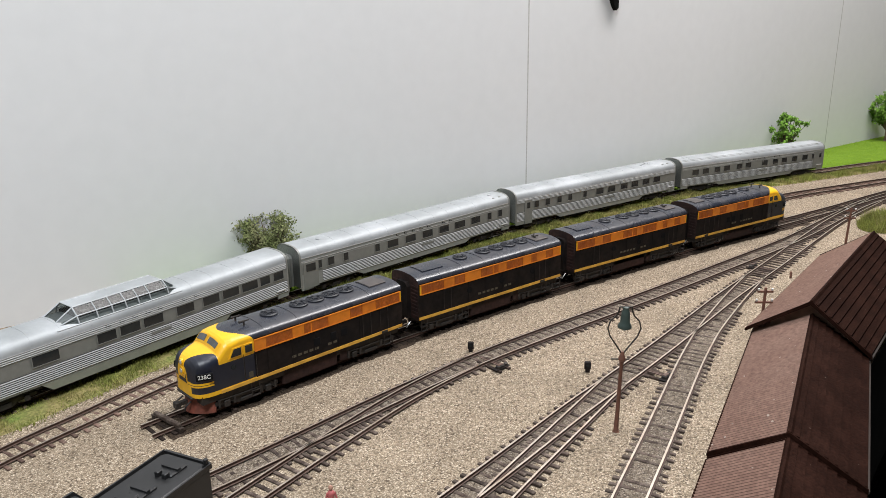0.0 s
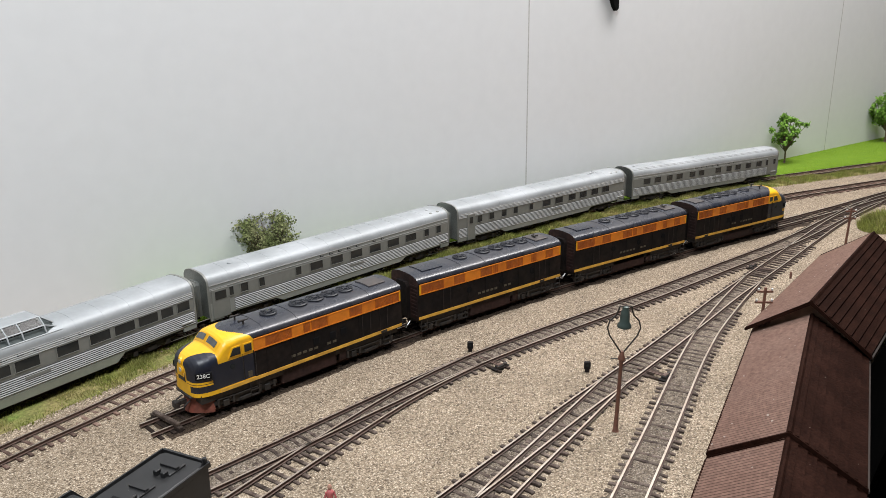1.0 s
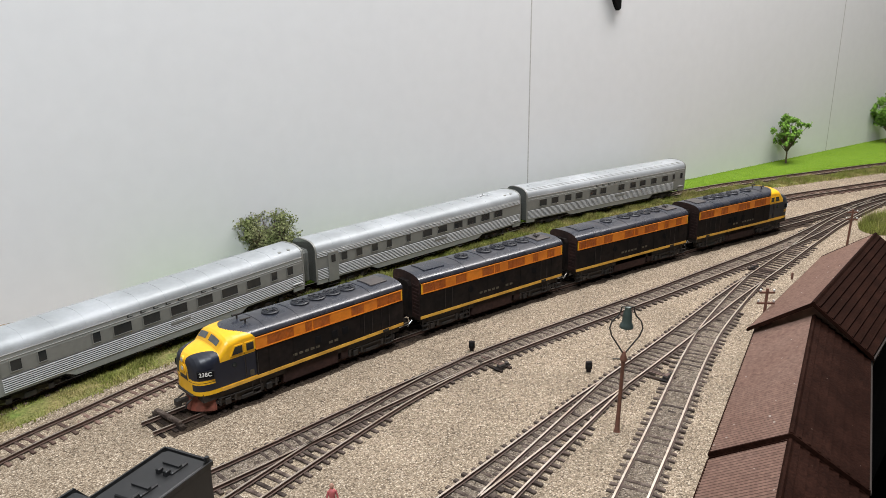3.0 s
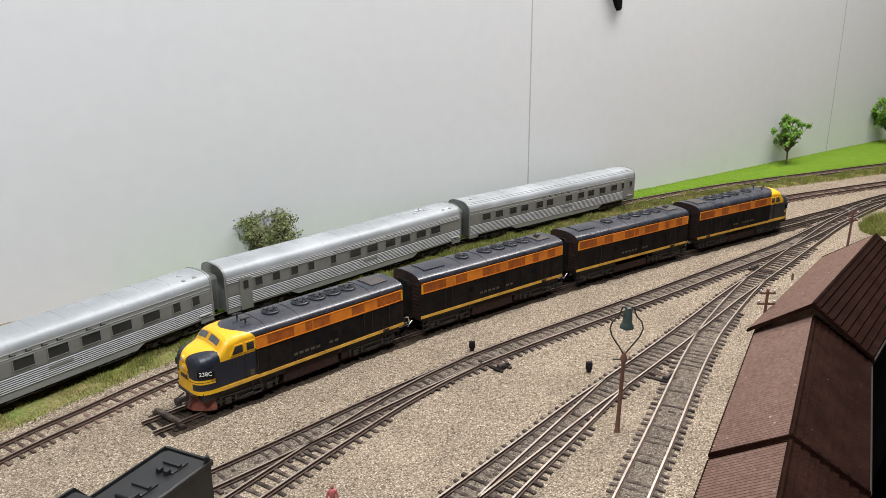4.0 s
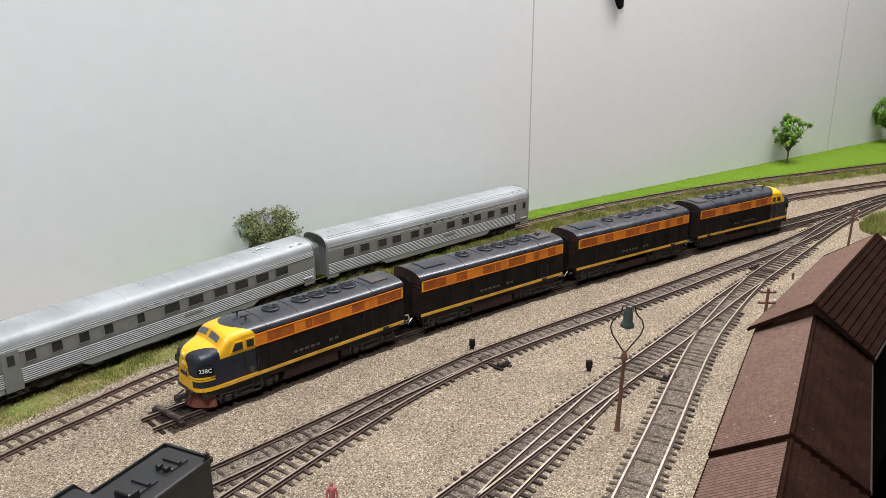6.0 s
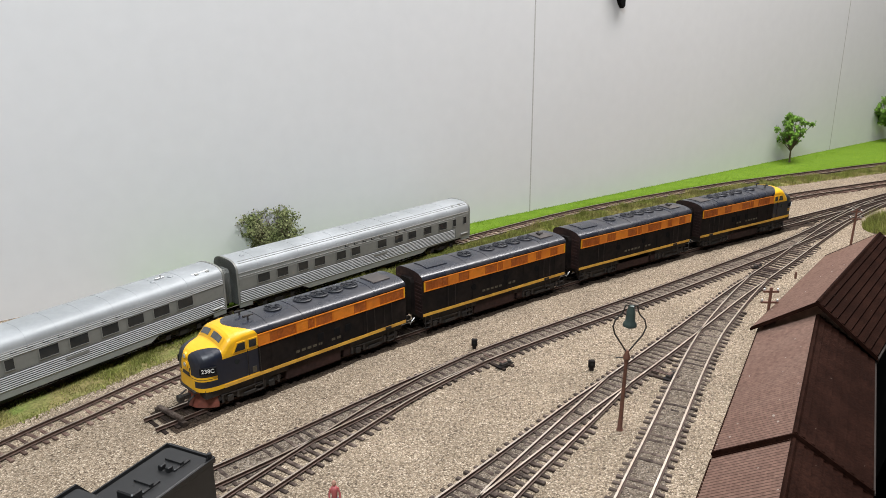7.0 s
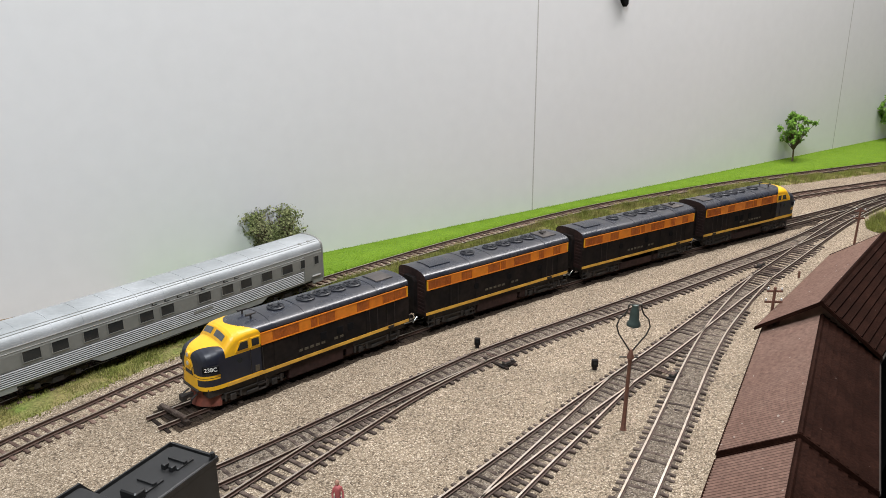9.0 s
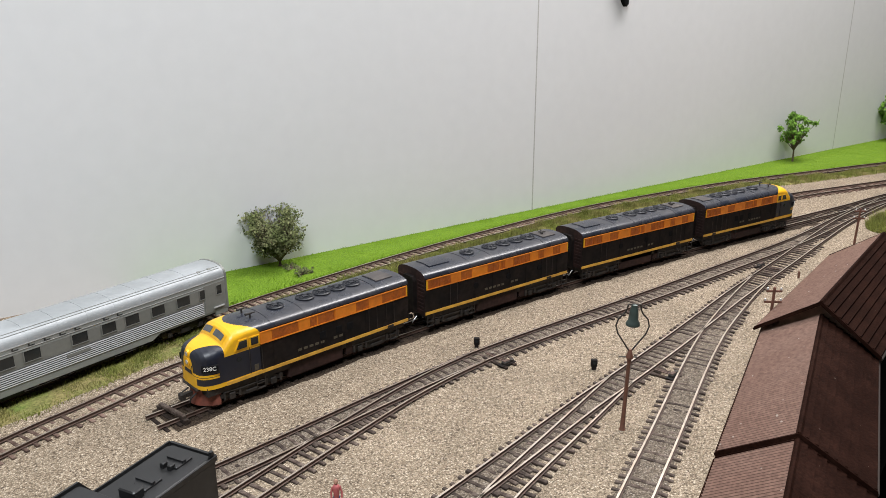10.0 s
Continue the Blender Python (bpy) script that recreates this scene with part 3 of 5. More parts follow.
def locomotive(cab, label):
    """A streamlined diesel unit; a cab unit's nose points to -x. The body's rear end is at x = 0, the front at -length."""
    n = 0.1716 if cab else 0.1638
    root = thing("diesel_locomotive", label, "locomotive", "coupled diesel locomotives")
    x0 = -n

    def choose(x, y, z):
        d = x - x0
        if not cab:
            if x < x0 + 0.0001 or x > -0.0001:
                return 3
            return 1 if z > 0.0443 else 0
        if x > -0.0001:
            return 3
        ay = abs(y)
        if z > 0.0440 and d > 0.0225:
            return 4 if d < 0.0275 + 0.0145 * min(1, ay / W) ** 2 else 1
        if d >= 0.0427:
            return 0
        edge = 0.0345
        if d > 0.0165:
            return 4 if z > edge else (2 if z > 0.0176 else 4)
        if z < 0.0176:
            return 4
        if 0.0221 < z < 0.0250 and ay > 0.004 and d < 0.0125:
            return 2 if 0.0232 < z < 0.0236 and ay > 0.0075 else 4
        if z < 0.0253:
            return 2 if ay > 0.0085 else 4
        return 2 if ay > float(np.interp(d, *BLAZE)) else 4

    if cab:
        ds = sorted(set([r[0] for r in NOSE] + list(np.arange(0.0008, 0.0165, 0.0005)) + list(np.arange(0.0155, 0.0222, 0.00022)) + list(np.arange(0.0225, 0.0427, 0.00035)) + [0.0427, 0.07, 0.1, 0.13, n]))
        secs = []
        for d in ds:
            w, zt, zs = nose_at(d)
            o = nose_arch(d)
            z0 = [ZB, 0.0159, 0.0176, 0.0198, 0.0221, 0.0232, 0.0236, 0.0250]
            lo = [(w, min(z, zs)) for z in z0]
            up = min(0.0345, zs)
            lo += [(w, 0.0250 + (up - 0.0250) * q / 8 if up > 0.0250 else zs) for q in range(1, 9)] + [(w, (up + zs) / 2)]
            secs.append((x0 + d, lo + o + [(-a, b) for a, b in reversed(lo)]))
    else:
        secs = [(x, arch(W, ZR, 0.0447, ZB, 2.3, 24)) for x in np.linspace(x0, 0, 9)]
    part("body", hull(secs, choose), [DARK, ROOFM, NAVY, ENDS, YELLOW], root, smooth=35)
    # upper panel band, with grilles behind screens
    b0 = x0 + 0.0427 if cab else x0 + 0.0012
    b1 = -0.0012
    # openings along the band: start, end, and whether a grille fills it
    if cab:
        bays = [(0.0004, 0.0086, 0), (0.0090, 0.0295, 1), (0.0299, 0.0388, 0), (0.0393, 0.0445, 1), (0.0459, 0.0595, 1), (0.0605, 0.0782, 0), (0.0792, 0.0903, 1), (0.0908, 0.1021, 0), (0.1032, 0.1260, 1)]
    else:
        bays = [(0.0022, 0.0245, 1), (0.0254, 0.0354, 0), (0.0358, 0.0467, 1), (0.0477, 0.0634, 0), (0.0645, 0.0775, 1), (0.0790, 0.0841, 1), (0.0845, 0.0930, 0), (0.0941, 0.1137, 1), (0.1148, 0.1231, 0), (0.1243, 0.1303, 1), (0.1308, 0.1412, 0), (0.1424, 0.1511, 1), (0.1524, 0.1595, 0)]
    for sg in (-1, 1):
        me = Mesh()
        y0, y1 = sorted((sg * (W - 0.0003), sg * (W + 0.00025)))
        me.box(b0, b1, y0, y1, ZM, ZT)
        band = part("panel_band", me, ORANGE, root, "orange upper panel band")
        for lip in (ZM, ZT - 0.0007):
            part("band_lip", Mesh().box(b0, b1, *sorted((sg * W, sg * (W + 0.0007))), lip, lip + 0.0007), ORANGE, band)
        for p0, p1, grille in bays:
            xa, xb = b0 + p0, b0 + p1
            g = Mesh()
            if not grille:
                part("panel", g.box(xa, xb, *sorted((sg * W, sg * (W + 0.0005))), ZM + 0.0008, ZT - 0.0008), ORANGE, band)
                continue
            g.box(xa, xb, *sorted((sg * W, sg * (W + 0.0003))), ZM + 0.0008, ZT - 0.0008)
            yc, yd = sorted((sg * (W + 0.0003), sg * (W + 0.0006)))
            k = max(2, int((xb - xa) / 0.0048))
            for q in range(k + 1):
                xp = xa + (xb - xa - 0.0005) * q / k
                g.box(xp, xp + 0.0005, yc, yd, ZM + 0.0008, ZT - 0.0008)
                if q < k and xb - xa > 0.018:
                    xe = xa + (xb - xa - 0.0005) * (q + 1) / k
                    g.tube([(xp + 0.0004, sg * (W + 0.0004), ZM + 0.0012), (xe, sg * (W + 0.0004), ZT - 0.0012)] if q % 2 else [(xp + 0.0004, sg * (W + 0.0004), ZT - 0.0012), (xe, sg * (W + 0.0004), ZM + 0.0012)], 0.00022, 4)
            part("grille", g, RUSTY, band, "rust-stained orange air grille over a truss")
        e = Mesh()
        ya, yb = sorted((sg * W, sg * (W + 0.0006)))
        e.box(b1 - 0.0008, b1, ya, yb, ZM, ZT)
        part("band_edge", e, YELLOW, band)
        if not cab:
            part("band_edge", Mesh().box(b0, b0 + 0.0012, ya, yb, ZM, ZT), YELLOW, band)
        # lower stripe
        s0 = x0 + (0.0165 if cab else 0.0004)
        ya, yb = sorted((sg * (W - 0.0004), sg * (W + 0.0003)))
        part("stripe", Mesh().box(s0, -0.0004, ya, yb, ZB - 0.0001, ZB + 0.0022), STRIPE, root, "dull yellow sill stripe")
        # side doors, portholes, battens
        ya, yb = sorted((sg * W, sg * (W + 0.00028)))
        for dx in ((-0.0385, -0.022) if cab else (x0 + 0.0256, x0 + 0.1359)):
            dm = Mesh()
            for a, b, c, d in ((dx, dx + 0.0004, 0.0175, 0.0345), (dx + 0.0075, dx + 0.0079, 0.0175, 0.0345), (dx, dx + 0.0079, 0.0345, 0.0349)):
                dm.box(a, b, ya, yb, c, d)
            part("side_door", dm, DOORLINE, root)
        for q in np.arange(x0 + 0.052, -0.006, 0.0195):
            part("batten", Mesh().box(q, q + 0.0003, ya, yb, 0.0166, ZM), DARK, root)
        for q in ((-0.0822, -0.0680, -0.0585) if cab else (x0 + 0.0532, x0 + 0.0901, x0 + 0.1272)):
            if cab:
                me = Mesh().box(q, q + 0.0052, *sorted((sg * W, sg * (W + 0.0004))), 0.0244, 0.0298, c=0.0002)
            else:
                me = Mesh().cyl((q, sg * W if sg > 0 else -W - 0.0005, 0.0278), 0.0026, 0.0005, "y", 18)
            part("porthole", me, BOARD, root)
        # worn lettering, as bars
        lt = Mesh()
        q = -0.1005 if cab else x0 + 0.0630
        for i, u in enumerate((0, 0.0047, 0.0094, 0.0141, 0.0188, 0.0300, 0.0348)):
            lt.box(q + u, q + u + 0.0031, *sorted((sg * W, sg * (W + 0.0002))), 0.0212, 0.0229)
        part("lettering", lt, FADED, root)
        # steps under the sill
        for q in ((x0 + 0.0385, -0.018) if cab else (x0 + 0.046, -0.024, x0 + 0.003, -0.006)):
            y = sg * (W - 0.0006)
            st = Mesh().tube([(q, y, ZB + LIFT), (q, y, 0.0072), (q + 0.0062, y, 0.0072), (q + 0.0062, y, ZB + LIFT)], 0.00035, 5)
            st.box(q, q + 0.0062, *sorted((y, y - sg * 0.0022)), 0.0070, 0.0075)
            st.box(q, q + 0.0062, *sorted((y, y - sg * 0.0022)), 0.0105, 0.0109)
            part("step", st, TRUCK, root)
        pl = Mesh().box(dx + 0.001, dx + 0.0065, *sorted((sg * W, sg * (W + 0.0008))), 0.0150, 0.0168)
        part("step_light", pl, TRUCK, root)
    # roof: fans, hatches, seams, horns
    fans = [x0 + 0.066, x0 + 0.0905, x0 + 0.1045, x0 + 0.118, x0 + 0.1315] if cab else [x0 + 0.058, x0 + 0.0835, x0 + 0.099, x0 + 0.114, x0 + 0.129]
    for i, q in enumerate(fans):
        r = 0.0068 if i else 0.0062
        f = Mesh().lathe((q, 0, ZR - 0.0012), [(r, 0), (r, 0.0019), (r - 0.0007, 0.0025), (r - 0.0012, 0.0020), (r - 0.0022, 0.0020), (r - 0.0024, 0.0024), (r - 0.0029, 0.0024), (r - 0.0031, 0.0018), (0.0022, 0.0018), (0.0018, 0.0028), (0.0004, 0.0029)], 24)
        for k in range(4):
            f.tube([(q, 0, ZR + 0.0014), (q + (r - 0.0006) * math.cos(k * math.pi / 2 + 0.6), (r - 0.0006) * math.sin(k * math.pi / 2 + 0.6), ZR + 0.0012)], 0.00028, 5)
        part("roof_fan", f, FAN, root, "dark round roof fan", smooth=40)
    for q in ((x0 + 0.052, x0 + 0.0785, -0.030) if cab else (x0 + 0.0475, x0 + 0.072, -0.030)):
        rb = hull([(x, arch(W + 0.00015, ZR + 0.0003, 0.0447, 0.0440, 2.3, 24)) for x in (q, q + 0.0006)], lambda *a: 0)
        part("roof_seam", rb, ROOFM, root, smooth=40)
    hatches = [(-0.0155, 0.008)] if cab else [(x0 + 0.022, 0.0105), (-0.0155, 0.008)]
    for q, hl in hatches:
        h = Mesh()
        ys = np.linspace(-0.0085, 0.0085, 9)
        zf = lambda y: 0.0447 + (ZR - 0.0447) * (1 - (abs(y) / W) ** 2.3) ** (1 / 2.3) + 0.0007
        v = [(q + sx * hl, y, zf(y)) for sx in (-1, 1) for y in ys] + [(q + sx * hl, y, zf(y) - 0.0012) for sx in (-1, 1) for y in ys]
        f = [(i, 9 + i, 10 + i, i + 1) for i in range(8)] + [(i, i + 1, 19 + i, 18 + i) for i in range(8)] + [(9 + i, 27 + i, 28 + i, 10 + i) for i in range(8)] + [(0, 18, 27, 9), (8, 17, 35, 26)]
        h.add(v, f)
        part("roof_hatch", h, HATCH if q > x0 + 0.1 else ROOFM, root, smooth=30)
    for q in ([] if cab else [x0 + 0.147]):
        part("horn", Mesh().box(q - 0.0015, q + 0.0015, -0.001, 0.001, ZR - 0.0005, ZR + 0.001).tube([(q - 0.002, -0.003, ZR + 0.0016), (q + 0.002, 0.003, ZR + 0.0022)], 0.0008).tube([(q - 0.002, 0.002, ZR + 0.0018), (q + 0.003, -0.002, ZR + 0.002)], 0.0007), TRUCK, root)
    # ends
    for xe, sg in ([(0, 1)] if cab else [(0, 1), (x0, -1)]):
        xa, xb = sorted((xe, xe + sg * 0.0035))
        o = [(0.0072, 0.0145), (0.0072, 0.0405), (0.0052, 0.0440), (-0.0052, 0.0440), (-0.0072, 0.0405), (-0.0072, 0.0145)]
        dp = Mesh().prism(o, xa, xb)
        part("diaphragm", dp, DARK, root)
        xa, xb = sorted((xe - sg * 0.0002, xe + sg * 0.0005))
        rb = Mesh()
        for z in np.arange(0.017, 0.043, 0.0030):
            rb.box(xa, xb, -0.0165, -0.0085, z, z + 0.0012)
            rb.box(xa, xb, 0.0085, 0.0165, z, z + 0.0012)
        part("end_rib", rb, ENDS, root)
        xa, xb = sorted((xe, xe + sg * 0.0085))
        part("coupler", Mesh().box(xa, xb, -0.0014, 0.0014, 0.0108, 0.0134).box(*sorted((xe + sg * 0.0045, xe + sg * 0.0085)), -0.0024, 0.0024, 0.0102, 0.0140, c=0.0005), BRIGHT if sg > 0 else TRUCK, root)
        part("hose", Mesh().tube([(xe, -0.0065, 0.0138), (xe + sg * 0.003, -0.0068, 0.0115), (xe + sg * 0.004, -0.0060, 0.0090)], 0.0004, 5).tube([(xe, 0.0065, 0.0138), (xe + sg * 0.003, 0.0068, 0.0115), (xe + sg * 0.004, 0.0060, 0.0090)], 0.0004, 5), BRIGHT, root)
    # underside
    c = x0 / 2 + (0.003 if cab else 0)
    part("fuel_tank", Mesh().box(c - 0.025, c + 0.022, -0.0155, 0.0155, 0.0062, ZB + 0.004, c=0.0012).box(c + 0.024, c + 0.030, -0.0155, 0.0155, 0.0075, ZB + 0.004), ENDS, root)
    part("underframe", Mesh().box(x0 + 0.004, -0.003, -0.0155, 0.0155, 0.0128, ZB + 0.004), TRUCK, root)
    loco_truck(root, c - 0.0525)
    loco_truck(root, c + 0.0525)
    if not cab:
        lift_body(root)
        return root
    # cab: windscreen, side windows, door, nose fittings
    def skin(d, y):
        w, zt, zs = nose_at(d)
        e = nose_e(d)
        return zs + (zt - zs) * max(0, 1 - (abs(y) / w) ** e) ** (1 / e)
    for sg in (-1, 1):
        for name, m, (d0, d1, ya, yb), up in (("windscreen_frame", YELLOW, (0.0174, 0.0217, 0.0006, 0.0136), 0.00030), ("windscreen", SCREEN, (0.0182, 0.0210, 0.0018, 0.0122), 0.0006)):
            me = Mesh()
            ds, ys = np.linspace(d0, d1, 5), np.linspace(ya, yb, 8)
            v = [(x0 + d - up * 0.7, sg * y, skin(d, y) + up) for d in ds for y in ys]
            me.add(v, [(i * 8 + j, i * 8 + j + 1, i * 8 + j + 9, i * 8 + j + 8) for i in range(4) for j in range(7)])
            v2 = [(a, b, c - 0.0006) for a, b, c in v]
            me.add(v2, [(i * 8 + j, i * 8 + j + 8, i * 8 + j + 9, i * 8 + j + 1) for i in range(4) for j in range(7)])
            part(name, me, m, root)
        y0, y1 = sorted((sg * W, sg * (W + 0.0006)))
        y2, y3 = sorted((sg * W, sg * (W + 0.0009)))
        o = [(x0 + 0.0238, 0.0362), (x0 + 0.0335, 0.0362), (x0 + 0.0335, 0.0428), (x0 + 0.0272, 0.0428)]
        i = [(x0 + 0.0250, 0.0370), (x0 + 0.0327, 0.0370), (x0 + 0.0327, 0.0420), (x0 + 0.0277, 0.0420)]
        part("cab_window_frame", Mesh().side(o, y0, y1), YELLOW, root)
        part("cab_window", Mesh().side(i, y2, y3), GLASS, root)
        part("door_window_frame", Mesh().box(x0 + 0.0348, x0 + 0.0418, y0, y1, 0.0362, 0.0428), YELLOW, root)
        part("door_window", Mesh().box(x0 + 0.0357, x0 + 0.0409, y2, y3, 0.0371, 0.0420), GLASS, root)
        dm = Mesh()
        for a, b, c, d in ((0.0343, 0.0346, 0.0176, 0.0360), (0.0422, 0.0425, 0.0176, 0.0360)):
            dm.box(x0 + a, x0 + b, *sorted((sg * W, sg * (W + 0.0003))), c, d)
        part("cab_door", dm, DARK, root)
        part("grab_rail", Mesh().tube([(x0 + 0.0338, sg * (W + 0.0008), 0.018), (x0 + 0.0338, sg * (W + 0.001), 0.034)], 0.0002, 5).tube([(x0 + 0.0430, sg * (W + 0.0008), 0.018), (x0 + 0.0430, sg * (W + 0.001), 0.034)], 0.0002, 5), TRUCK, root)
        part("nose_porthole", Mesh().cyl((x0 + 0.0265, sg * W if sg > 0 else -W - 0.0004, 0.0300), 0.0017, 0.0004, "y", 16), GLASS, root)
        part("number_box", Mesh().box(x0 + 0.0372, x0 + 0.0402, *sorted((sg * W, sg * (W + 0.0003))), 0.0185, 0.0225), FADED, root)
        # angled number board on the nose
        board = part("number_board", Mesh().box(-0.0052, 0.0052, -0.0006, 0.0022, -0.0022, 0.0022, c=0.0002), BOARD, root, "dark number board with white figures", at=pose(x0 + 0.0064, sg * 0.0169, 0.0296, 0, 0, (-27 if sg < 0 else 180 + 27)))
        cu = bpy.data.curves.new("number", "FONT")
        cu.body, cu.size, cu.extrude, cu.align_x, cu.align_y = "238C", 0.0037, 0.0001, "CENTER", "CENTER"
        cu.offset = 0.00003
        cu.materials.append(WHITE)
        tx = new("number", cu)
        tx.parent, tx.matrix_basis = board, pose(0, -0.00072, 0, 90)
        # horn on the roof
        part("horn", Mesh().tube([(x0 + 0.040, sg * 0.0055, ZR + 0.0028), (x0 + 0.0475, sg * 0.0055, ZR + 0.0028)], 0.0009, 8, r2=0.0004).box(x0 + 0.043, x0 + 0.044, sg * 0.0055 - 0.0004, sg * 0.0055 + 0.0004, ZR - 0.003, ZR + 0.0025), TRUCK, root)
        part("marker_light", Mesh().lathe((x0 + 0.0060, sg * 0.0128, 0.0345), [(0.0009, -0.001), (0.0011, 0.0006), (0.0006, 0.0012)], 10), NAVY, root, smooth=40)
    part("headlight", Mesh().cyl((x0 - 0.0006, 0, 0.0310), 0.0030, 0.004, "x", 20).cyl((x0 - 0.0004, 0, 0.0366), 0.0024, 0.003, "x", 20), YELLOW, root, smooth=40)
    part("headlight_lens", Mesh().cyl((x0 - 0.0009, 0, 0.0310), 0.0014, 0.0006, "x", 20).cyl((x0 - 0.0007, 0, 0.0366), 0.0014, 0.0006, "x", 20), BRIGHT, root)
    part("nose_emblem", Mesh().box(x0 - 0.0005, x0 + 0.0006, -0.0042, 0.0042, 0.0240, 0.0262), NAVY, root, "dark emblem shape on the nose")
    w = 0.0150
    pil = []
    for k, (z, g) in enumerate(((0.0048, 1.0), (0.0100, 0.98), (0.0152, 0.90), (0.0174, 0.86))):
        pil.append([(x0 + 0.0015 + 0.012 * (abs(y) / w) ** 2.2 - 0.0020 * (1 - k / 3), y * g, z) for y in np.linspace(-w, w, 13)])
    me = Mesh()
    me.add([p for r in pil for p in r], [(i * 13 + j, i * 13 + j + 1, i * 13 + j + 14, i * 13 + j + 13) for i in range(3) for j in range(12)])
    me.add([(p[0] + 0.0012, p[1], p[2]) for r in pil for p in r], [(i * 13 + j, i * 13 + j + 13, i * 13 + j + 14, i * 13 + j + 1) for i in range(3) for j in range(12)])
    part("pilot", me, PILOT, root, "red-brown pilot below the nose", smooth=40)
    part("anticlimber", Mesh().box(x0 - 0.0008, x0 + 0.004, -0.0100, 0.0100, 0.0136, 0.0152, c=0.0006), TRUCK, root)
    part("coupler", Mesh().box(x0 - 0.0060, x0 + 0.004, -0.0014, 0.0014, 0.0106, 0.0132).box(x0 - 0.0080, x0 - 0.0045, -0.0026, 0.0024, 0.0098, 0.0140, c=0.0006), TRUCK, root)
    part("hose", Mesh().tube([(x0 + 0.001, 0.0055, 0.0135), (x0 - 0.003, 0.0058, 0.0115), (x0 - 0.0035, 0.005, 0.0085)], 0.0006, 6).tube([(x0 + 0.001, -0.0055, 0.0135), (x0 - 0.003, -0.0058, 0.0115), (x0 - 0.0035, -0.005, 0.0085)], 0.0006, 6), TRUCK, root)
    part("nose_rail", Mesh().tube([(x0 - 0.0004, -0.0055, 0.0240), (x0 - 0.0012, -0.0058, 0.0270), (x0 - 0.0002, -0.0055, 0.0300)], 0.00025, 5), TRUCK, root)
    lift_body(root)
    return root


def arc_at(line, x):
    return float(np.interp(x, line[0][:, 0], line[1]))


def place_on(line, rear, length, spread):
    """A pose whose x axis joins two track points, its origin at arc length rear."""
    a, _ = on_line(line, rear - length / 2 - spread)
    b, _ = on_line(line, rear - length / 2 + spread)
    ang = math.atan2(b[1] - a[1], b[0] - a[0])
    mid = (a + b) / 2
    return pose(mid[0] + math.cos(ang) * length / 2, mid[1] + math.sin(ang) * length / 2, 0, 0, 0, math.degrees(ang))


def locomotives():
    line = LINES["engine"]
    s = arc_at(line, -0.0177)
    a = locomotive(True, "weathered dark diesel cab locomotive with yellow nose and orange band")
    a.matrix_basis = place_on(line, s - 0.0045, 0.1695, 0.0525) @ Matrix.Diagonal((0.988, 1, 1, 1))
    b = locomotive(False, "weathered dark cabless diesel locomotive with orange band")
    b.matrix_basis = place_on(line, s + 0.1735, 0.1605, 0.0525) @ Matrix.Diagonal((0.98, 1, 1, 1))
    copy_thing(b, place_on(line, s + 0.3490, 0.1605, 0.0525) @ Matrix.Diagonal((0.98, 1, 1, 1)))
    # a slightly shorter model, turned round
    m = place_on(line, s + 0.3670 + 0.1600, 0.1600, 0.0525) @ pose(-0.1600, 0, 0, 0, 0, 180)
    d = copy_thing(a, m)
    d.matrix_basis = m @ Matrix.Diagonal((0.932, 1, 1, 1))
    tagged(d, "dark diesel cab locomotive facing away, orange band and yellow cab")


# ---- passenger cars ----
PL, PW, PE = 0.2828, 0.0177, 2.7
PZB, PZS, PZT = 0.0140, 0.0412, 0.0510


def car_truck(parent, x):
    t = Mesh()
    for sg in (-1, 1):
        y0, y1 = sorted((sg * 0.0128, sg * 0.0146))
        t.side([(x - 0.021, 0.0082), (x - 0.021, 0.0106), (x - 0.010, 0.0110), (x + 0.010, 0.0110), (x + 0.021, 0.0106), (x + 0.021, 0.0082), (x + 0.008, 0.0080), (x + 0.005, 0.0060), (x - 0.005, 0.0060), (x - 0.008, 0.0080)], y0, y1)
        for dx in (-0.014, 0.014):
            a, b = sorted((sg * 0.0146, sg * 0.0158))
            t.box(x + dx - 0.002, x + dx + 0.002, a, b, 0.0066, 0.0104, c=0.0004)
        a, b = sorted((sg * 0.0146, sg * 0.0156))
        t.box(x - 0.004, x + 0.004, a, b, 0.0062, 0.0098, c=0.0004)
    t.box(x - 0.010, x + 0.010, -0.012, 0.012, 0.008, PZB)
    tr = part("truck", t, TRUCK, parent)
    for dx in (-0.014, 0.014):
        w = Mesh()
        for sg in (-1, 1):
            w.cyl((0, sg * 0.0082 - 0.001, 0), 0.0052, 0.002, "y", 18)
        w.cyl((0, -0.0085, 0), 0.001, 0.017, "y", 8)
        part("wheelset", w, STEEL, tr, smooth=40, at=pose(x + dx, 0, RAILTOP_Z + 0.0052))


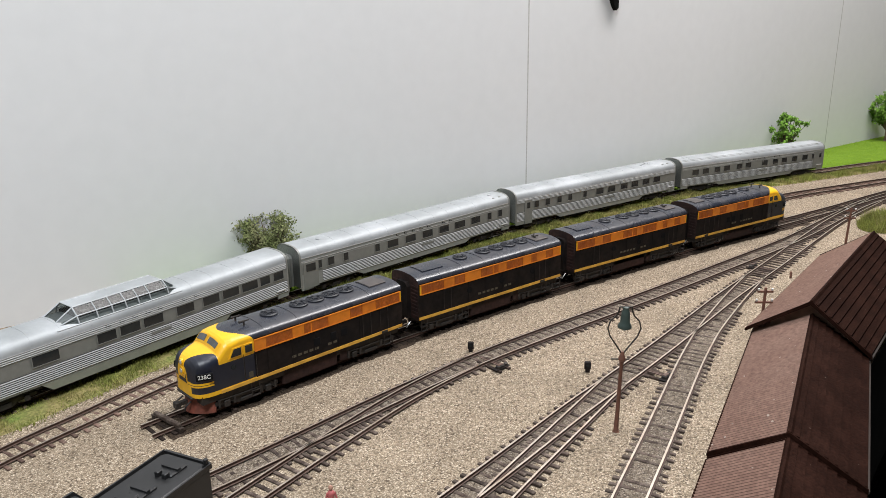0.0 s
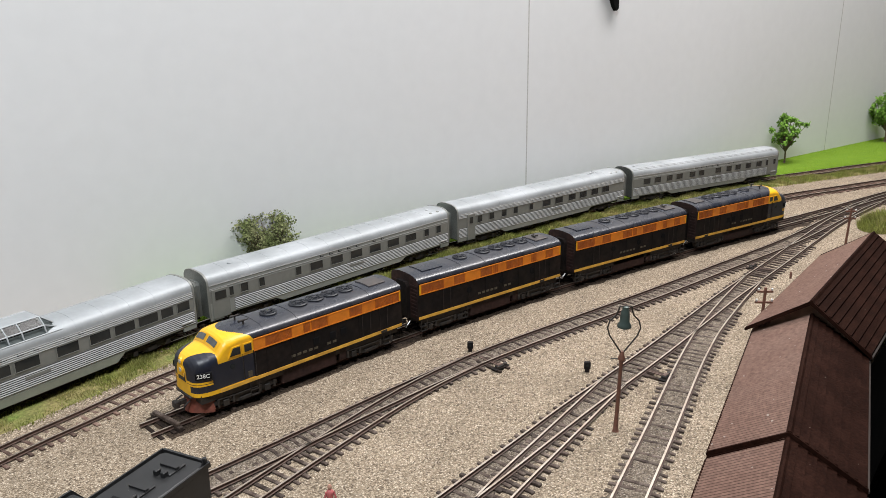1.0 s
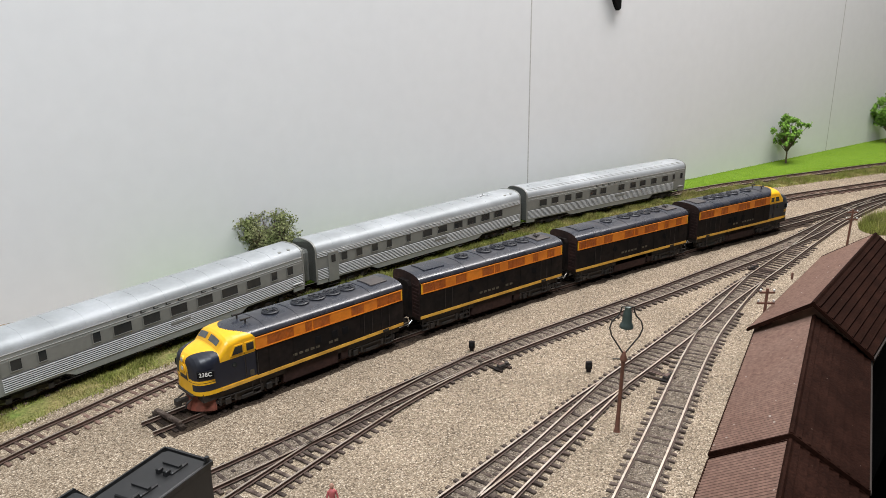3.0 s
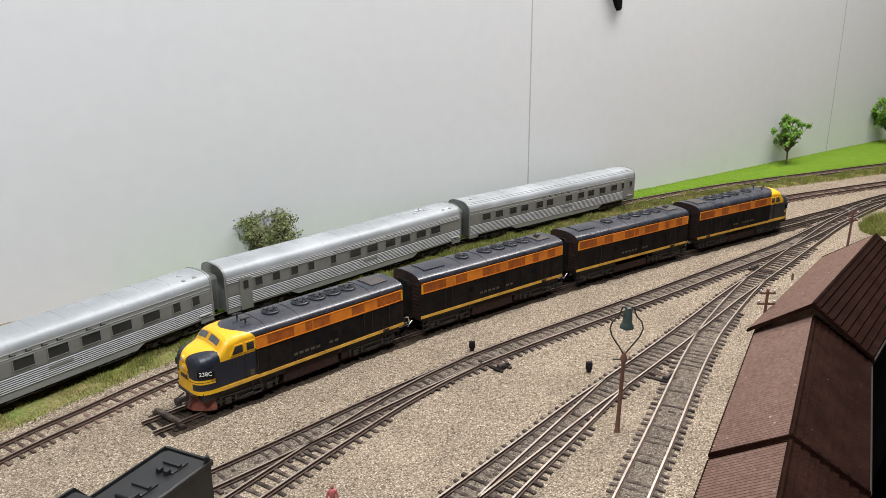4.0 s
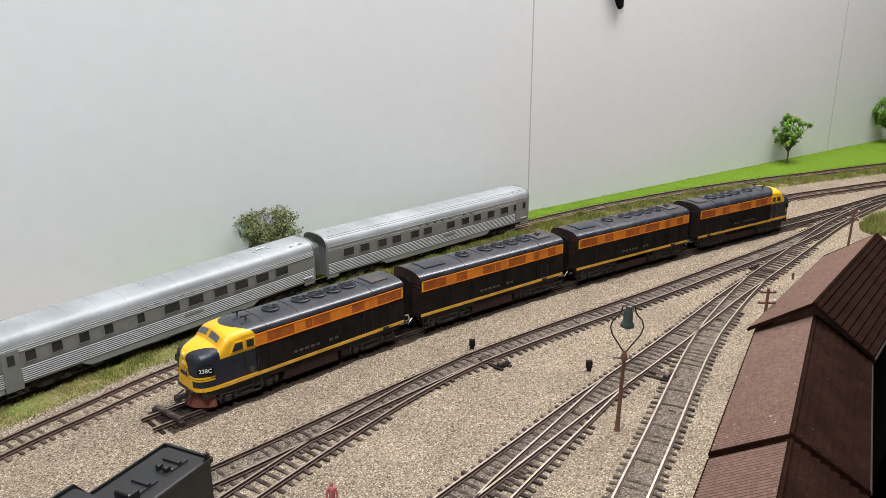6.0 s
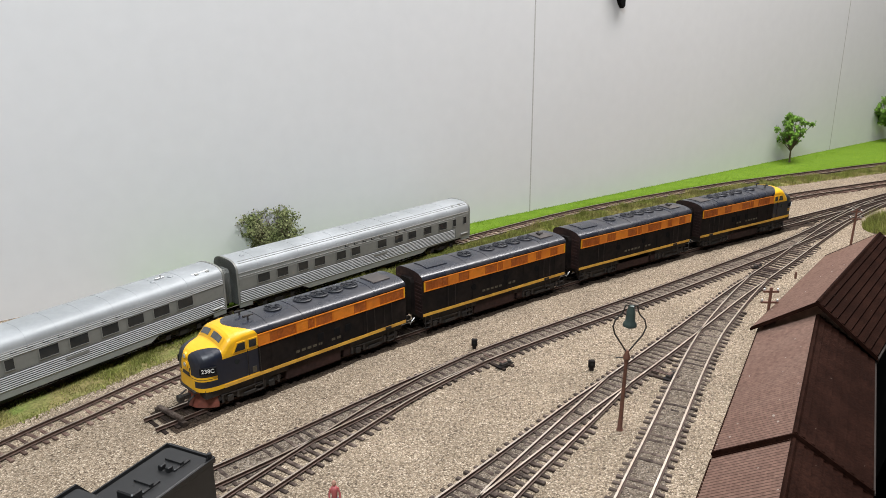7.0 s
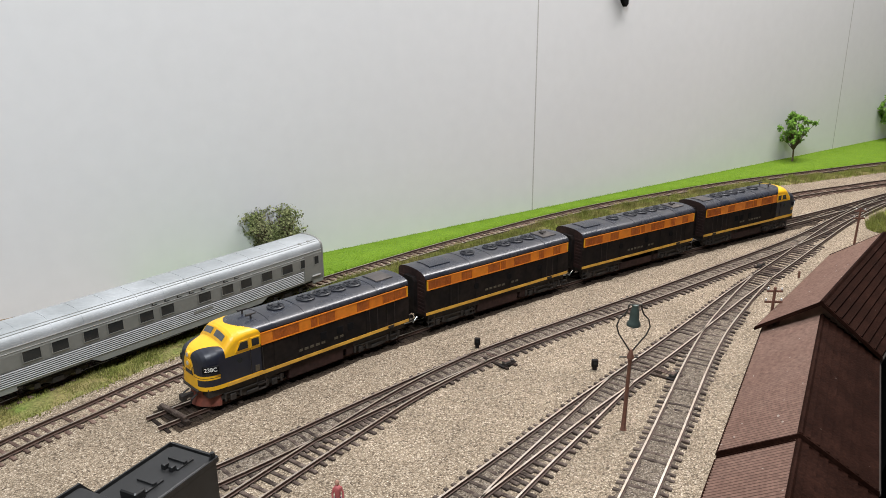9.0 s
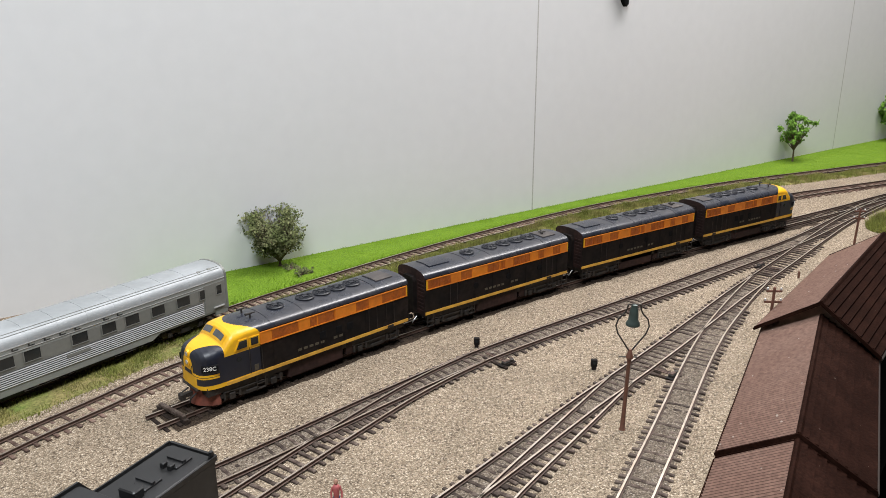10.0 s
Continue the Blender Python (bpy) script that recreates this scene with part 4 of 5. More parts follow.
def passenger_car(label, windows, style):
    """A stainless streamlined car; its rear end is at x = 0, its front at -PL. windows: distance from the rear, width."""
    root = thing("passenger_car", label, "passenger car", "cars of the silver passenger train")
    secs = [(x, arch(PW, PZT, PZS, PZB, PE, 24)) for x in np.linspace(-PL, 0, 9)]
    part("body", hull(secs, lambda x, y, z: 1 if z > PZS + 0.0006 and -PL < x < 0 else 0), [SILVER, SILVERROOF], root, smooth=35)
    # roof ribs and drip rails
    for q in np.arange(-PL + 0.0207, -0.015, 0.0207):
        part("roof_rib", hull([(x, arch(PW + 0.00006, PZT + 0.00014, PZS, PZS - 0.0003, PE, 20)) for x in (q, q + 0.0004)], lambda *a: 0), SILVERROOF, root, smooth=40)
    for q in (-PL, -0.0018):
        part("end_hood", hull([(x, arch(PW + 0.0002, PZT + 0.0003, PZS, PZB, PE, 24)) for x in (q, q + 0.0018)], lambda *a: 0), BAND, root, smooth=40)
    for sg in (-1, 1):
        a, b = sorted((sg * (PW - 0.0002), sg * (PW + 0.00012)))
        part("window_band", Mesh().box(-PL + 0.002, -0.002, a, b, 0.0262, 0.0362), BAND, root, "matt grey window band")
        a, b = sorted((sg * (PW - 0.0002), sg * (PW + 0.00022)))
        part("letter_board", Mesh().box(-PL + 0.002, -0.002, a, b, 0.0378, 0.0382).box(-PL + 0.002, -0.002, a, b, PZS - 0.0004, PZS + 0.0002), FLUTE, root)
        a, b = sorted((sg * PW, sg * (PW + 0.0005)))
        f0, f1 = (-PL + 0.002, -0.002) if style != "sleeper_end" else (-PL + 0.002, -0.024)
        if style == "vestibule":
            f0 = -PL + 0.024
        # dark sheet that carries the grooves' shade in its colour
        grooves = part("fluting_panel", Mesh().box(f0, f1, *sorted((sg * (PW - 0.0003), sg * (PW + 0.00008))), 0.0152, 0.0258), GROOVE, root, "dark sheet behind the fluting, painting the shade in its grooves")
        rows = list(np.arange(0.0154, 0.0256, 0.00146))
        if style in ("dome", "diner"):
            rows += [0.0366, 0.0380, 0.0394]
        for z in rows:
            o = [(sg * (PW + 0.00060), z + 0.0004), (sg * (PW + 0.0004), z + 0.00080), (sg * (PW - 0.0001), z + 0.00090), (sg * (PW - 0.0001), z), (sg * (PW + 0.0004), z + 0.0001)]
            part("flute", Mesh().prism(o if sg > 0 else o[::-1], f0, f1), FLUTE, grooves)
        # skirt between the trucks
        a, b = sorted((sg * (PW - 0.0012), sg * (PW + 0.0001)))
        zk = 0.0082 if style == "dome" else 0.0103
        part("skirt", Mesh().side([(-PL + 0.064, PZB), (-PL + 0.071, zk), (-0.071, zk), (-0.064, PZB)], a, b), SKIRT if style == "dome" else SILVER, root)
        for q in (-PL + 0.001, -0.013):
            part("end_skirt", Mesh().box(q, q + 0.012, a, b, 0.0112, PZB), SILVER, root)
        for q, w in windows:
            q, w, h = q * 0.979, w * 0.979, 0.0073
            y0, y1 = sorted((sg * PW, sg * (PW + 0.00035)))
            y2, y3 = sorted((sg * PW, sg * (PW + 0.00055)))
            fr = Mesh()
            z0 = 0.0286
            x0, x1 = -q - w, -q
            for bx in ((x0 - 0.0005, x1 + 0.0005, z0 - 0.0006, z0), (x0 - 0.0005, x1 + 0.0005, z0 + h, z0 + h + 0.0005), (x0 - 0.0005, x0, z0, z0 + h), (x1, x1 + 0.0005, z0, z0 + h)):
                fr.box(bx[0], bx[1], y2, y3, bx[2], bx[3])
            win = part("window_frame", fr, BAND, root)
            part("pane", Mesh().box(x0, x1, y0, y1, z0, z0 + h), GLASS, win)
        lt = Mesh()
        q = -PL * 0.60
        for i in range(8):
            if i != 5:
                lt.box(q + i * 0.0105, q + i * 0.0105 + 0.0042, *sorted((sg * PW, sg * (PW + 0.0003))), 0.0387, 0.0392)
                lt.box(q + i * 0.0105, q + i * 0.0105 + 0.0010, *sorted((sg * PW, sg * (PW + 0.0003))), 0.0392, 0.0404)
        part("lettering", lt, UNDER, root)
        part("name_plate", Mesh().box(-PL * 0.48, -PL * 0.48 + 0.017, *sorted((sg * PW, sg * (PW + 0.0007))), 0.0212, 0.0234), BAND, root)
        part("handrail", Mesh().box(-0.0145, -0.0045, *sorted((sg * PW, sg * (PW + 0.0012))), 0.0178, 0.0187), FLUTE, root)
        if style == "vestibule":
            d = Mesh().box(-PL + 0.0035, -PL + 0.0195, *sorted((sg * PW, sg * (PW + 0.00045))), 0.0125, 0.0372, c=0.0002)
            door = part("side_door", d, BAND, root)
            part("pane", Mesh().box(-PL + 0.0065, -PL + 0.0165, *sorted((sg * PW, sg * (PW + 0.0007))), 0.0282, 0.0350), GLASS, door)
        if style == "diner":
            d = Mesh().box(-PL + 0.0135, -PL + 0.0250, *sorted((sg * PW, sg * (PW + 0.0009))), 0.0112, 0.0392, c=0.0002)
            door = part("side_door", d, BAND, root, "matt grey side door")
            part("pane", Mesh().box(-PL + 0.0170, -PL + 0.0215, *sorted((sg * PW, sg * (PW + 0.0012))), 0.0295, 0.0362), GLASS, door)
            part("step", Mesh().box(-PL + 0.0140, -PL + 0.0245, *sorted((sg * (PW - 0.002), sg * PW)), 0.0072, 0.0078).box(-PL + 0.0140, -PL + 0.0245, *sorted((sg * (PW - 0.002), sg * PW)), 0.0098, 0.0103), TRUCK, root)
        if style == "sleeper_end":
            part("end_panel", Mesh().box(-0.0225, -0.002, *sorted((sg * PW, sg * (PW + 0.0003))), 0.0150, 0.0385), BAND, root, "smooth grey end panel")
    for q in ([-0.012, -0.022] if style != "dome" else []):
        part("roof_vent", Mesh().box(q - 0.0018, q + 0.0018, -0.0135, -0.0095, 0.0455, 0.0498, c=0.0005), BAND, root)
    for q in {"diner": [-0.040, -0.055], "vestibule": [-0.02, -PL + 0.03], "sleeper_end": [-PL + 0.014], "dome": []}[style]:
        part("roof_vent", Mesh().lathe((q, -0.004, PZT - 0.001), [(0.002, 0), (0.002, 0.0013), (0.0012, 0.0019)], 12), SILVERROOF, root, smooth=40)
    if style == "diner":
        part("roof_pipe", Mesh().cyl((-0.047, -0.002, PZT - 0.001), 0.0007, 0.0045, "z", 8).tube([(-0.052, -0.002, PZT + 0.001), (-0.044, -0.002, PZT + 0.001)], 0.0006), FLUTE, root)
        part("roof_hatch", Mesh().box(-0.026, -0.010, -0.0115, -0.0075, 0.0475, 0.0500, c=0.0004), FLUTE, root)
        part("roof_hatch", Mesh().box(-0.098, -0.088, -0.0125, -0.0095, 0.0465, 0.0490, c=0.0004), FLUTE, root)
    if style == "sleeper_end":
        for y in (-0.0145, -0.0125):
            part("roof_line", Mesh().tube([(-PL + 0.004, y, PZS + (PZT - PZS) * (1 - (abs(y) / PW) ** PE) ** (1 / PE)), (-0.004, y, PZS + (PZT - PZS) * (1 - (abs(y) / PW) ** PE) ** (1 / PE))], 0.0003, 5), BAND, root)
    for xe, sg in ((0, 1), (-PL, -1)):
        xa, xb = sorted((xe, xe + sg * 0.0050))
        dp = Mesh()
        for i in range(4):
            g = 0.0004 * (i % 2)
            dp.prism([(0.0070 - g, 0.0135), (0.0070 - g, 0.0400), (0.0050, 0.0430 - g), (-0.0050, 0.0430 - g), (-0.0070 + g, 0.0400), (-0.0070 + g, 0.0135)], xa + 0.00125 * i, xa + 0.00125 * (i + 1))
        part("diaphragm", dp, BAND, root)
        part("coupler", Mesh().box(*sorted((xe, xe + sg * 0.0075)), -0.0016, 0.0016, 0.0095, 0.0122), TRUCK, root)
    part("underframe", Mesh().box(-PL + 0.004, -0.004, -0.0155, 0.0155, 0.0118, PZB + 0.001).box(-0.19, -0.165, -0.0145, 0.0145, 0.0065, 0.012).box(-0.13, -0.10, -0.0145, 0.0145, 0.0068, 0.012), UNDER, root)
    car_truck(root, -0.0405)
    car_truck(root, -PL + 0.0405)
    if style == "dome":
        d0, d1, zt, zb = -0.202, -0.105, 0.0574, 0.0482
        xs = [-0.1865, -0.1725, -0.1610, -0.1505, -0.1405, -0.1310, -0.1160]
        rib = Mesh()
        low, mid, top = lambda x: (x, 0.0160, zb - 0.0014), lambda x: (x, 0.0140, zb + 0.0042), lambda x: (x, 0.0084, zt)
        fl = lambda p, sg: (p[0], p[1] * sg, p[2])
        dome = part("dome", Mesh().box(xs[0], xs[-1], -0.0083, 0.0083, zt - 0.0002, zt + 0.0003), SILVERROOF, root, "raised glazed vista dome")
        for sg in (-1, 1):
            for i, x in enumerate(xs):
                rib.tube([fl(low(x), sg), fl(mid(x), sg), fl(top(x), sg)], 0.00055, 6)
            rib.tube([fl(low(d0), sg), fl(low(d1), sg)], 0.0006, 6)
            rib.tube([fl(mid(xs[0]), sg), fl(mid(xs[-1]), sg)], 0.00055, 6)
            rib.tube([fl(top(xs[0]), sg), fl(top(xs[-1]), sg)], 0.0006, 6)
            for xa, xb in ((d0, xs[0]), (d1, xs[-1])):
                rib.tube([(xa, sg * 0.0085, zb + 0.0004), fl(top(xb), sg)], 0.00055, 6)
                rib.tube([(xa, sg * 0.0125, zb - 0.0005), fl(mid(xb), sg)], 0.00055, 6)
            for i in range(6):
                for lo, hi in ((low, mid), (mid, top)):
                    part("dome_pane", Mesh().add([fl(lo(xs[i]), sg), fl(lo(xs[i + 1]), sg), fl(hi(xs[i + 1]), sg), fl(hi(xs[i]), sg)], [(0, 1, 2, 3)]), CLEAR, dome)
            for xa, xb in ((d0, xs[0]), (d1, xs[-1])):
                part("dome_pane", Mesh().add([(xa, sg * 0.0125, zb - 0.0005), fl(mid(xb), sg), fl(low(xb), sg)], [(0, 1, 2)]), CLEAR, dome)
                part("dome_pane", Mesh().add([(xa, sg * 0.0085, zb + 0.0004), fl(top(xb), sg), fl(mid(xb), sg), (xa, sg * 0.0125, zb - 0.0005)], [(0, 1, 2, 3)]), CLEAR, dome)
        for xa, xb in ((d0, xs[0]), (d1, xs[-1])):
            part("dome_pane", Mesh().add([(xa, -0.0085, zb + 0.0004), (xa, 0.0085, zb + 0.0004), fl(top(xb), 1), fl(top(xb), -1)], [(0, 1, 2, 3)]), CLEAR, dome)
        part("dome_rib", rib, SILVERROOF, dome, "silver dome window bars", smooth=40)
        part("dome_floor", Mesh().box(xs[0], xs[-1], -0.011, 0.011, PZT - 0.001, PZT + 0.0012), UNDER, dome)
        for q in np.arange(xs[0] + 0.006, xs[-1] - 0.006, 0.0115):
            for y in (-0.0065, 0.0065):
                part("seat", Mesh().box(q, q + 0.005, y - 0.004, y + 0.004, PZT + 0.001, PZT + 0.0028, c=0.0005).box(q + 0.004, q + 0.0055, y - 0.004, y + 0.004, PZT + 0.001, PZT + 0.0058, c=0.0005), BAND, dome)
    return root


def clear_glass():
    m = bpy.data.materials.new("dome_glass")
    m.use_nodes = True
    nt = m.node_tree
    nt.nodes.remove(nt.nodes["Principled BSDF"])
    t, g, mx = nt.nodes.new("ShaderNodeBsdfTransparent"), nt.nodes.new("ShaderNodeBsdfGlossy"), nt.nodes.new("ShaderNodeMixShader")
    t.inputs[0].default_value, g.inputs["Roughness"].default_value = (0.42, 0.44, 0.43, 1), 0.3
    mx.inputs[0].default_value = 0.025
    nt.links.new(t.outputs[0], mx.inputs[1])
    nt.links.new(g.outputs[0], mx.inputs[2])
    nt.links.new(mx.outputs[0], nt.nodes["Material Output"].inputs[0])
    return m


CLEAR = clear_glass()


# ---- buildings ----
def ripple_slope(x0, x1, y0, z0, y1, z1, pitch, depth, thick=0.0012):
    """A corrugated sheet from an eave (y0, z0) to a ridge (y1, z1); the ripples run up the slope."""
    me = Mesh()
    n = int((x1 - x0) / pitch * 4)
    xs = np.linspace(x0, x1, n + 1)
    nz = math.copysign(1, y1 - y0)
    ln = math.hypot(y1 - y0, z1 - z0)
    ny, nn = -(z1 - z0) / ln * nz, abs(y1 - y0) / ln
    v = []
    for i, x in enumerate(xs):
        h = depth * (1, 0.15, 0, 0.15)[i % 4]
        for yy, zz, o in ((y0, z0, h), (y1, z1, h), (y1, z1, -thick), (y0, z0, -thick)):
            v.append((x, yy + ny * o, zz + nn * o))
    f = []
    for i in range(n):
        a, b = i * 4, i * 4 + 4
        for j in range(4):
            f.append((a + j, b + j, b + (j + 1) % 4, a + (j + 1) % 4) if nz > 0 else (a + j, a + (j + 1) % 4, b + (j + 1) % 4, b + j))
    # rib faces take the paler material, a painted catch of light
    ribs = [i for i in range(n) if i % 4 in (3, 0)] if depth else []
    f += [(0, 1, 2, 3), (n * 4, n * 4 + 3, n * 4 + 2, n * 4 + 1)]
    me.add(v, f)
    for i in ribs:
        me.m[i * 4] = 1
    return me


def shed(name, label, at, sections, half, courses):
    """A long gabled building along x, ridge over y = 0, track side at +y. sections: x0, x1, eave height, ridge height."""
    root = thing(name, label, "building", at=at)
    for x0, x1, ze, zr in sections:
        # the slopes' light and shade sit in their two colours
        part("roof_slope", ripple_slope(x0, x1, half, ze, 0.0002, zr, 0.0026, 0.0008), [ROOFTILE, ROOFRIB], root, "fine-ribbed brown roof sheet, painted lighter as the lit side")
        away = part("roof_slope", ripple_slope(x0, x1, -half, ze, -0.0002, zr, 0.0200, 0.0), BROWN, root, "dark brown roof of lapped boards, painted near-black as the shaded side")
        for k in range(courses):
            u0, u1 = k / courses, (k + 1) / courses
            y0, z0, y1, z1 = -half * (1 - u0), ze + (zr - ze) * u0, -half * (1 - u1), ze + (zr - ze) * u1
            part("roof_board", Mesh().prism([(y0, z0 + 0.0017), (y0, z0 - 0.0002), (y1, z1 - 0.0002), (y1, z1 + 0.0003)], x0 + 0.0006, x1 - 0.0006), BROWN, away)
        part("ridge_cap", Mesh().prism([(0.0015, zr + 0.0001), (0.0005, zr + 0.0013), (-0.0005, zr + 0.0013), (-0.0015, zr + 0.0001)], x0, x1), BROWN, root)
        for sg in (1, -1):
            part("gutter", Mesh().tube([(x0, sg * (half + 0.0004), ze - 0.0008), (x1, sg * (half + 0.0004), ze - 0.0008)], 0.0008, 8), BROWN if sg > 0 else SHIRTGREY, root)
        for xe in (x0, x1):
            xa, xb = xe - 0.0005, xe + 0.0005
            bb = Mesh()
            for sg in (1, -1):
                o = [(sg * (half + 0.0005), ze - 0.0018), (sg * (half + 0.0005), ze + 0.0009), (0, zr + 0.0010), (0, zr - 0.0018)]
                bb.prism(o if sg > 0 else o[::-1], xa, xb)
            part("barge_board", bb, BROWN, root)
        w = half - 0.013
        zt = ze + (zr - ze) * (half - w) / half - 0.0022
        part("wall", Mesh().prism([(w, 0), (w, zt), (0, zr - 0.0025), (-w, zt), (-w, 0)], x0 + 0.006, x1 - 0.006), SHEDWALL, root)
        for q in np.arange(x0 + 0.02, x1 - 0.02, 0.045):
            for sg in (1, -1):
                win = part("window", Mesh().box(q, q + 0.012, *sorted((sg * w, sg * (w + 0.0006))), 0.012, 0.026), BROWN, root)
                part("pane", Mesh().box(q + 0.001, q + 0.011, *sorted((sg * w, sg * (w + 0.0009))), 0.013, 0.025), GLASS, win)
    return root


SHIRTGREY = mat("pale_gutter", (0.03, 0.022, 0.018), 0.5, 0, 0.1, 200)


def buildings():
    a = math.degrees(math.atan2(0.0771, 0.1712))
    shed("goods_shed", "long brown-roofed station shed beside the siding", pose(-0.0121, -0.3268, 0, 0, 0, a), [(-0.24, -0.0008, 0.0375, 0.0575), (0, 0.187, 0.040, 0.060)], 0.0345, 8)
    shed("station_hall", "taller brown-roofed station hall standing askew to the shed", pose(0.1330, -0.2605, 0, 0, 0, 14.0), [(-0.004, 0.191, 0.0435, 0.0705)], 0.0375, 9)


# ---- lamps, poles, signals ----
def yard_lamp(at):
    root = thing("street_lamp", "rusty yard lamp with lyre bracket and green shade", "street lamp", at=at)
    part("post", Mesh().lathe((0, 0, 0), [(0.0022, 0), (0.0016, 0.001), (0.0013, 0.010), (0.0011, 0.045), (0.0014, 0.0462), (0.0014, 0.0475), (0.0022, 0.048), (0.0022, 0.0492), (0.0012, 0.052), (0.0010, 0.0535)], 12), POST, root, smooth=40)
    c = pose(0, 0, 0, 0, 0, -38)
    br = Mesh()
    for sg in (-1, 1):
        pts = [(sg * x, 0, z) for x, z in ((0.0006, 0.0525), (0.0040, 0.0575), (0.0082, 0.0635), (0.0098, 0.0685), (0.0086, 0.0730), (0.0052, 0.0765), (0.0040, 0.0795), (0.0036, 0.0820))]
        br.tube([c @ Vector(p) for p in pts], 0.0005, 6)
    br.tube([c @ Vector((x, 0, 0.082)) for x in (-0.0036, 0, 0.0036)], 0.0005, 6)
    br.tube([c @ Vector((x, 0, 0.0486)) for x in (-0.0065, 0.0045)], 0.0005, 6)
    part("bracket", br, IRON, root, "thin iron lyre bracket")
    part("shade", Mesh().lathe((0, 0, 0.0690), [(0.0041, 0), (0.0042, 0.0008), (0.0037, 0.0022), (0.0029, 0.0034), (0.0027, 0.0075), (0.0024, 0.0098), (0.0019, 0.0110), (0.0019, 0.0128), (0.0008, 0.0132)], 20), LAMPGREEN, root, smooth=35)
    part("bulb", Mesh().lathe((0, 0, 0.0670), [(0.0006, 0), (0.0018, 0.001), (0.0018, 0.0021)], 12), BRIGHT, root, smooth=40)
    return root


def telegraph_pole(at, h):
    root = thing("telegraph_pole", "brown wooden telegraph pole with two crossarms", "telegraph pole", "telegraph poles", at=at)
    part("post", Mesh().lathe((0, 0, 0), [(0.0013, 0), (0.0010, h)], 10), POST, root, smooth=40)
    for z, w in ((h - 0.003, 0.0055), (h - 0.011, 0.0062)):
        arm = part("crossarm", Mesh().box(-w, w, -0.0006, 0.0006, z - 0.0007, z + 0.0007), POST, root)
        for x in (-w + 0.0008, w - 0.0008):
            part("insulator", Mesh().lathe((x, 0, z + 0.0007), [(0.0005, 0), (0.0008, 0.0006), (0.0007, 0.0016), (0.0003, 0.0019)], 8), BRIGHT, arm, smooth=40)
    return root


def dwarf_signal(at):
    root = thing("dwarf_signal", "small black dwarf signal on the gravel", "signal", "dwarf signals", at=at)
    part("base", Mesh().box(-0.0015, 0.0015, -0.0015, 0.0015, 0, 0.0028, c=0.0003), DARK, root)
    part("head", Mesh().box(-0.0023, 0.0023, -0.0015, 0.0015, 0.0024, 0.0078, c=0.0005), DARK, root)
    part("lens", Mesh().cyl((0, -0.0019, 0.0054), 0.0012, 0.0006, "y", 12), GLASS, root)
    return root


def switch_machine(at):
    root = thing("switch_machine", "dark switch machine on two long ties beside the turnout", "switch machine", "switch machines", at=at)
    for x in (-0.0058, 0.0030):
        part("headblock", Mesh().box(x, x + 0.0026, -0.0085, 0.016, -0.0004, 0.0015, c=0.0003), TIEDARK, root)
    part("plate", Mesh().box(-0.0072, 0.0072, -0.0062, -0.0012, 0.0015, 0.0020, c=0.0002), DARK, root)
    case = part("motor_case", Mesh().box(-0.0042, 0.0022, -0.0056, -0.0018, 0.0020, 0.0040, c=0.0005), TRUCK, root)
    part("cover", Mesh().box(-0.0036, 0.0016, -0.0050, -0.0024, 0.0040, 0.0045, c=0.0002), RAIL, case)
    part("gear_box", Mesh().cyl((0.0048, -0.0038, 0.0020), 0.0016, 0.0016, "z", 12), TRUCK, root, smooth=40)
    part("throw_rod", Mesh().box(-0.0006, 0.0006, -0.0018, 0.018, 0.0018, 0.0023), RAIL, root)
    part("lock_rod", Mesh().box(0.0014, 0.0020, -0.0018, 0.012, 0.0018, 0.0022), RAIL, root)
    return root


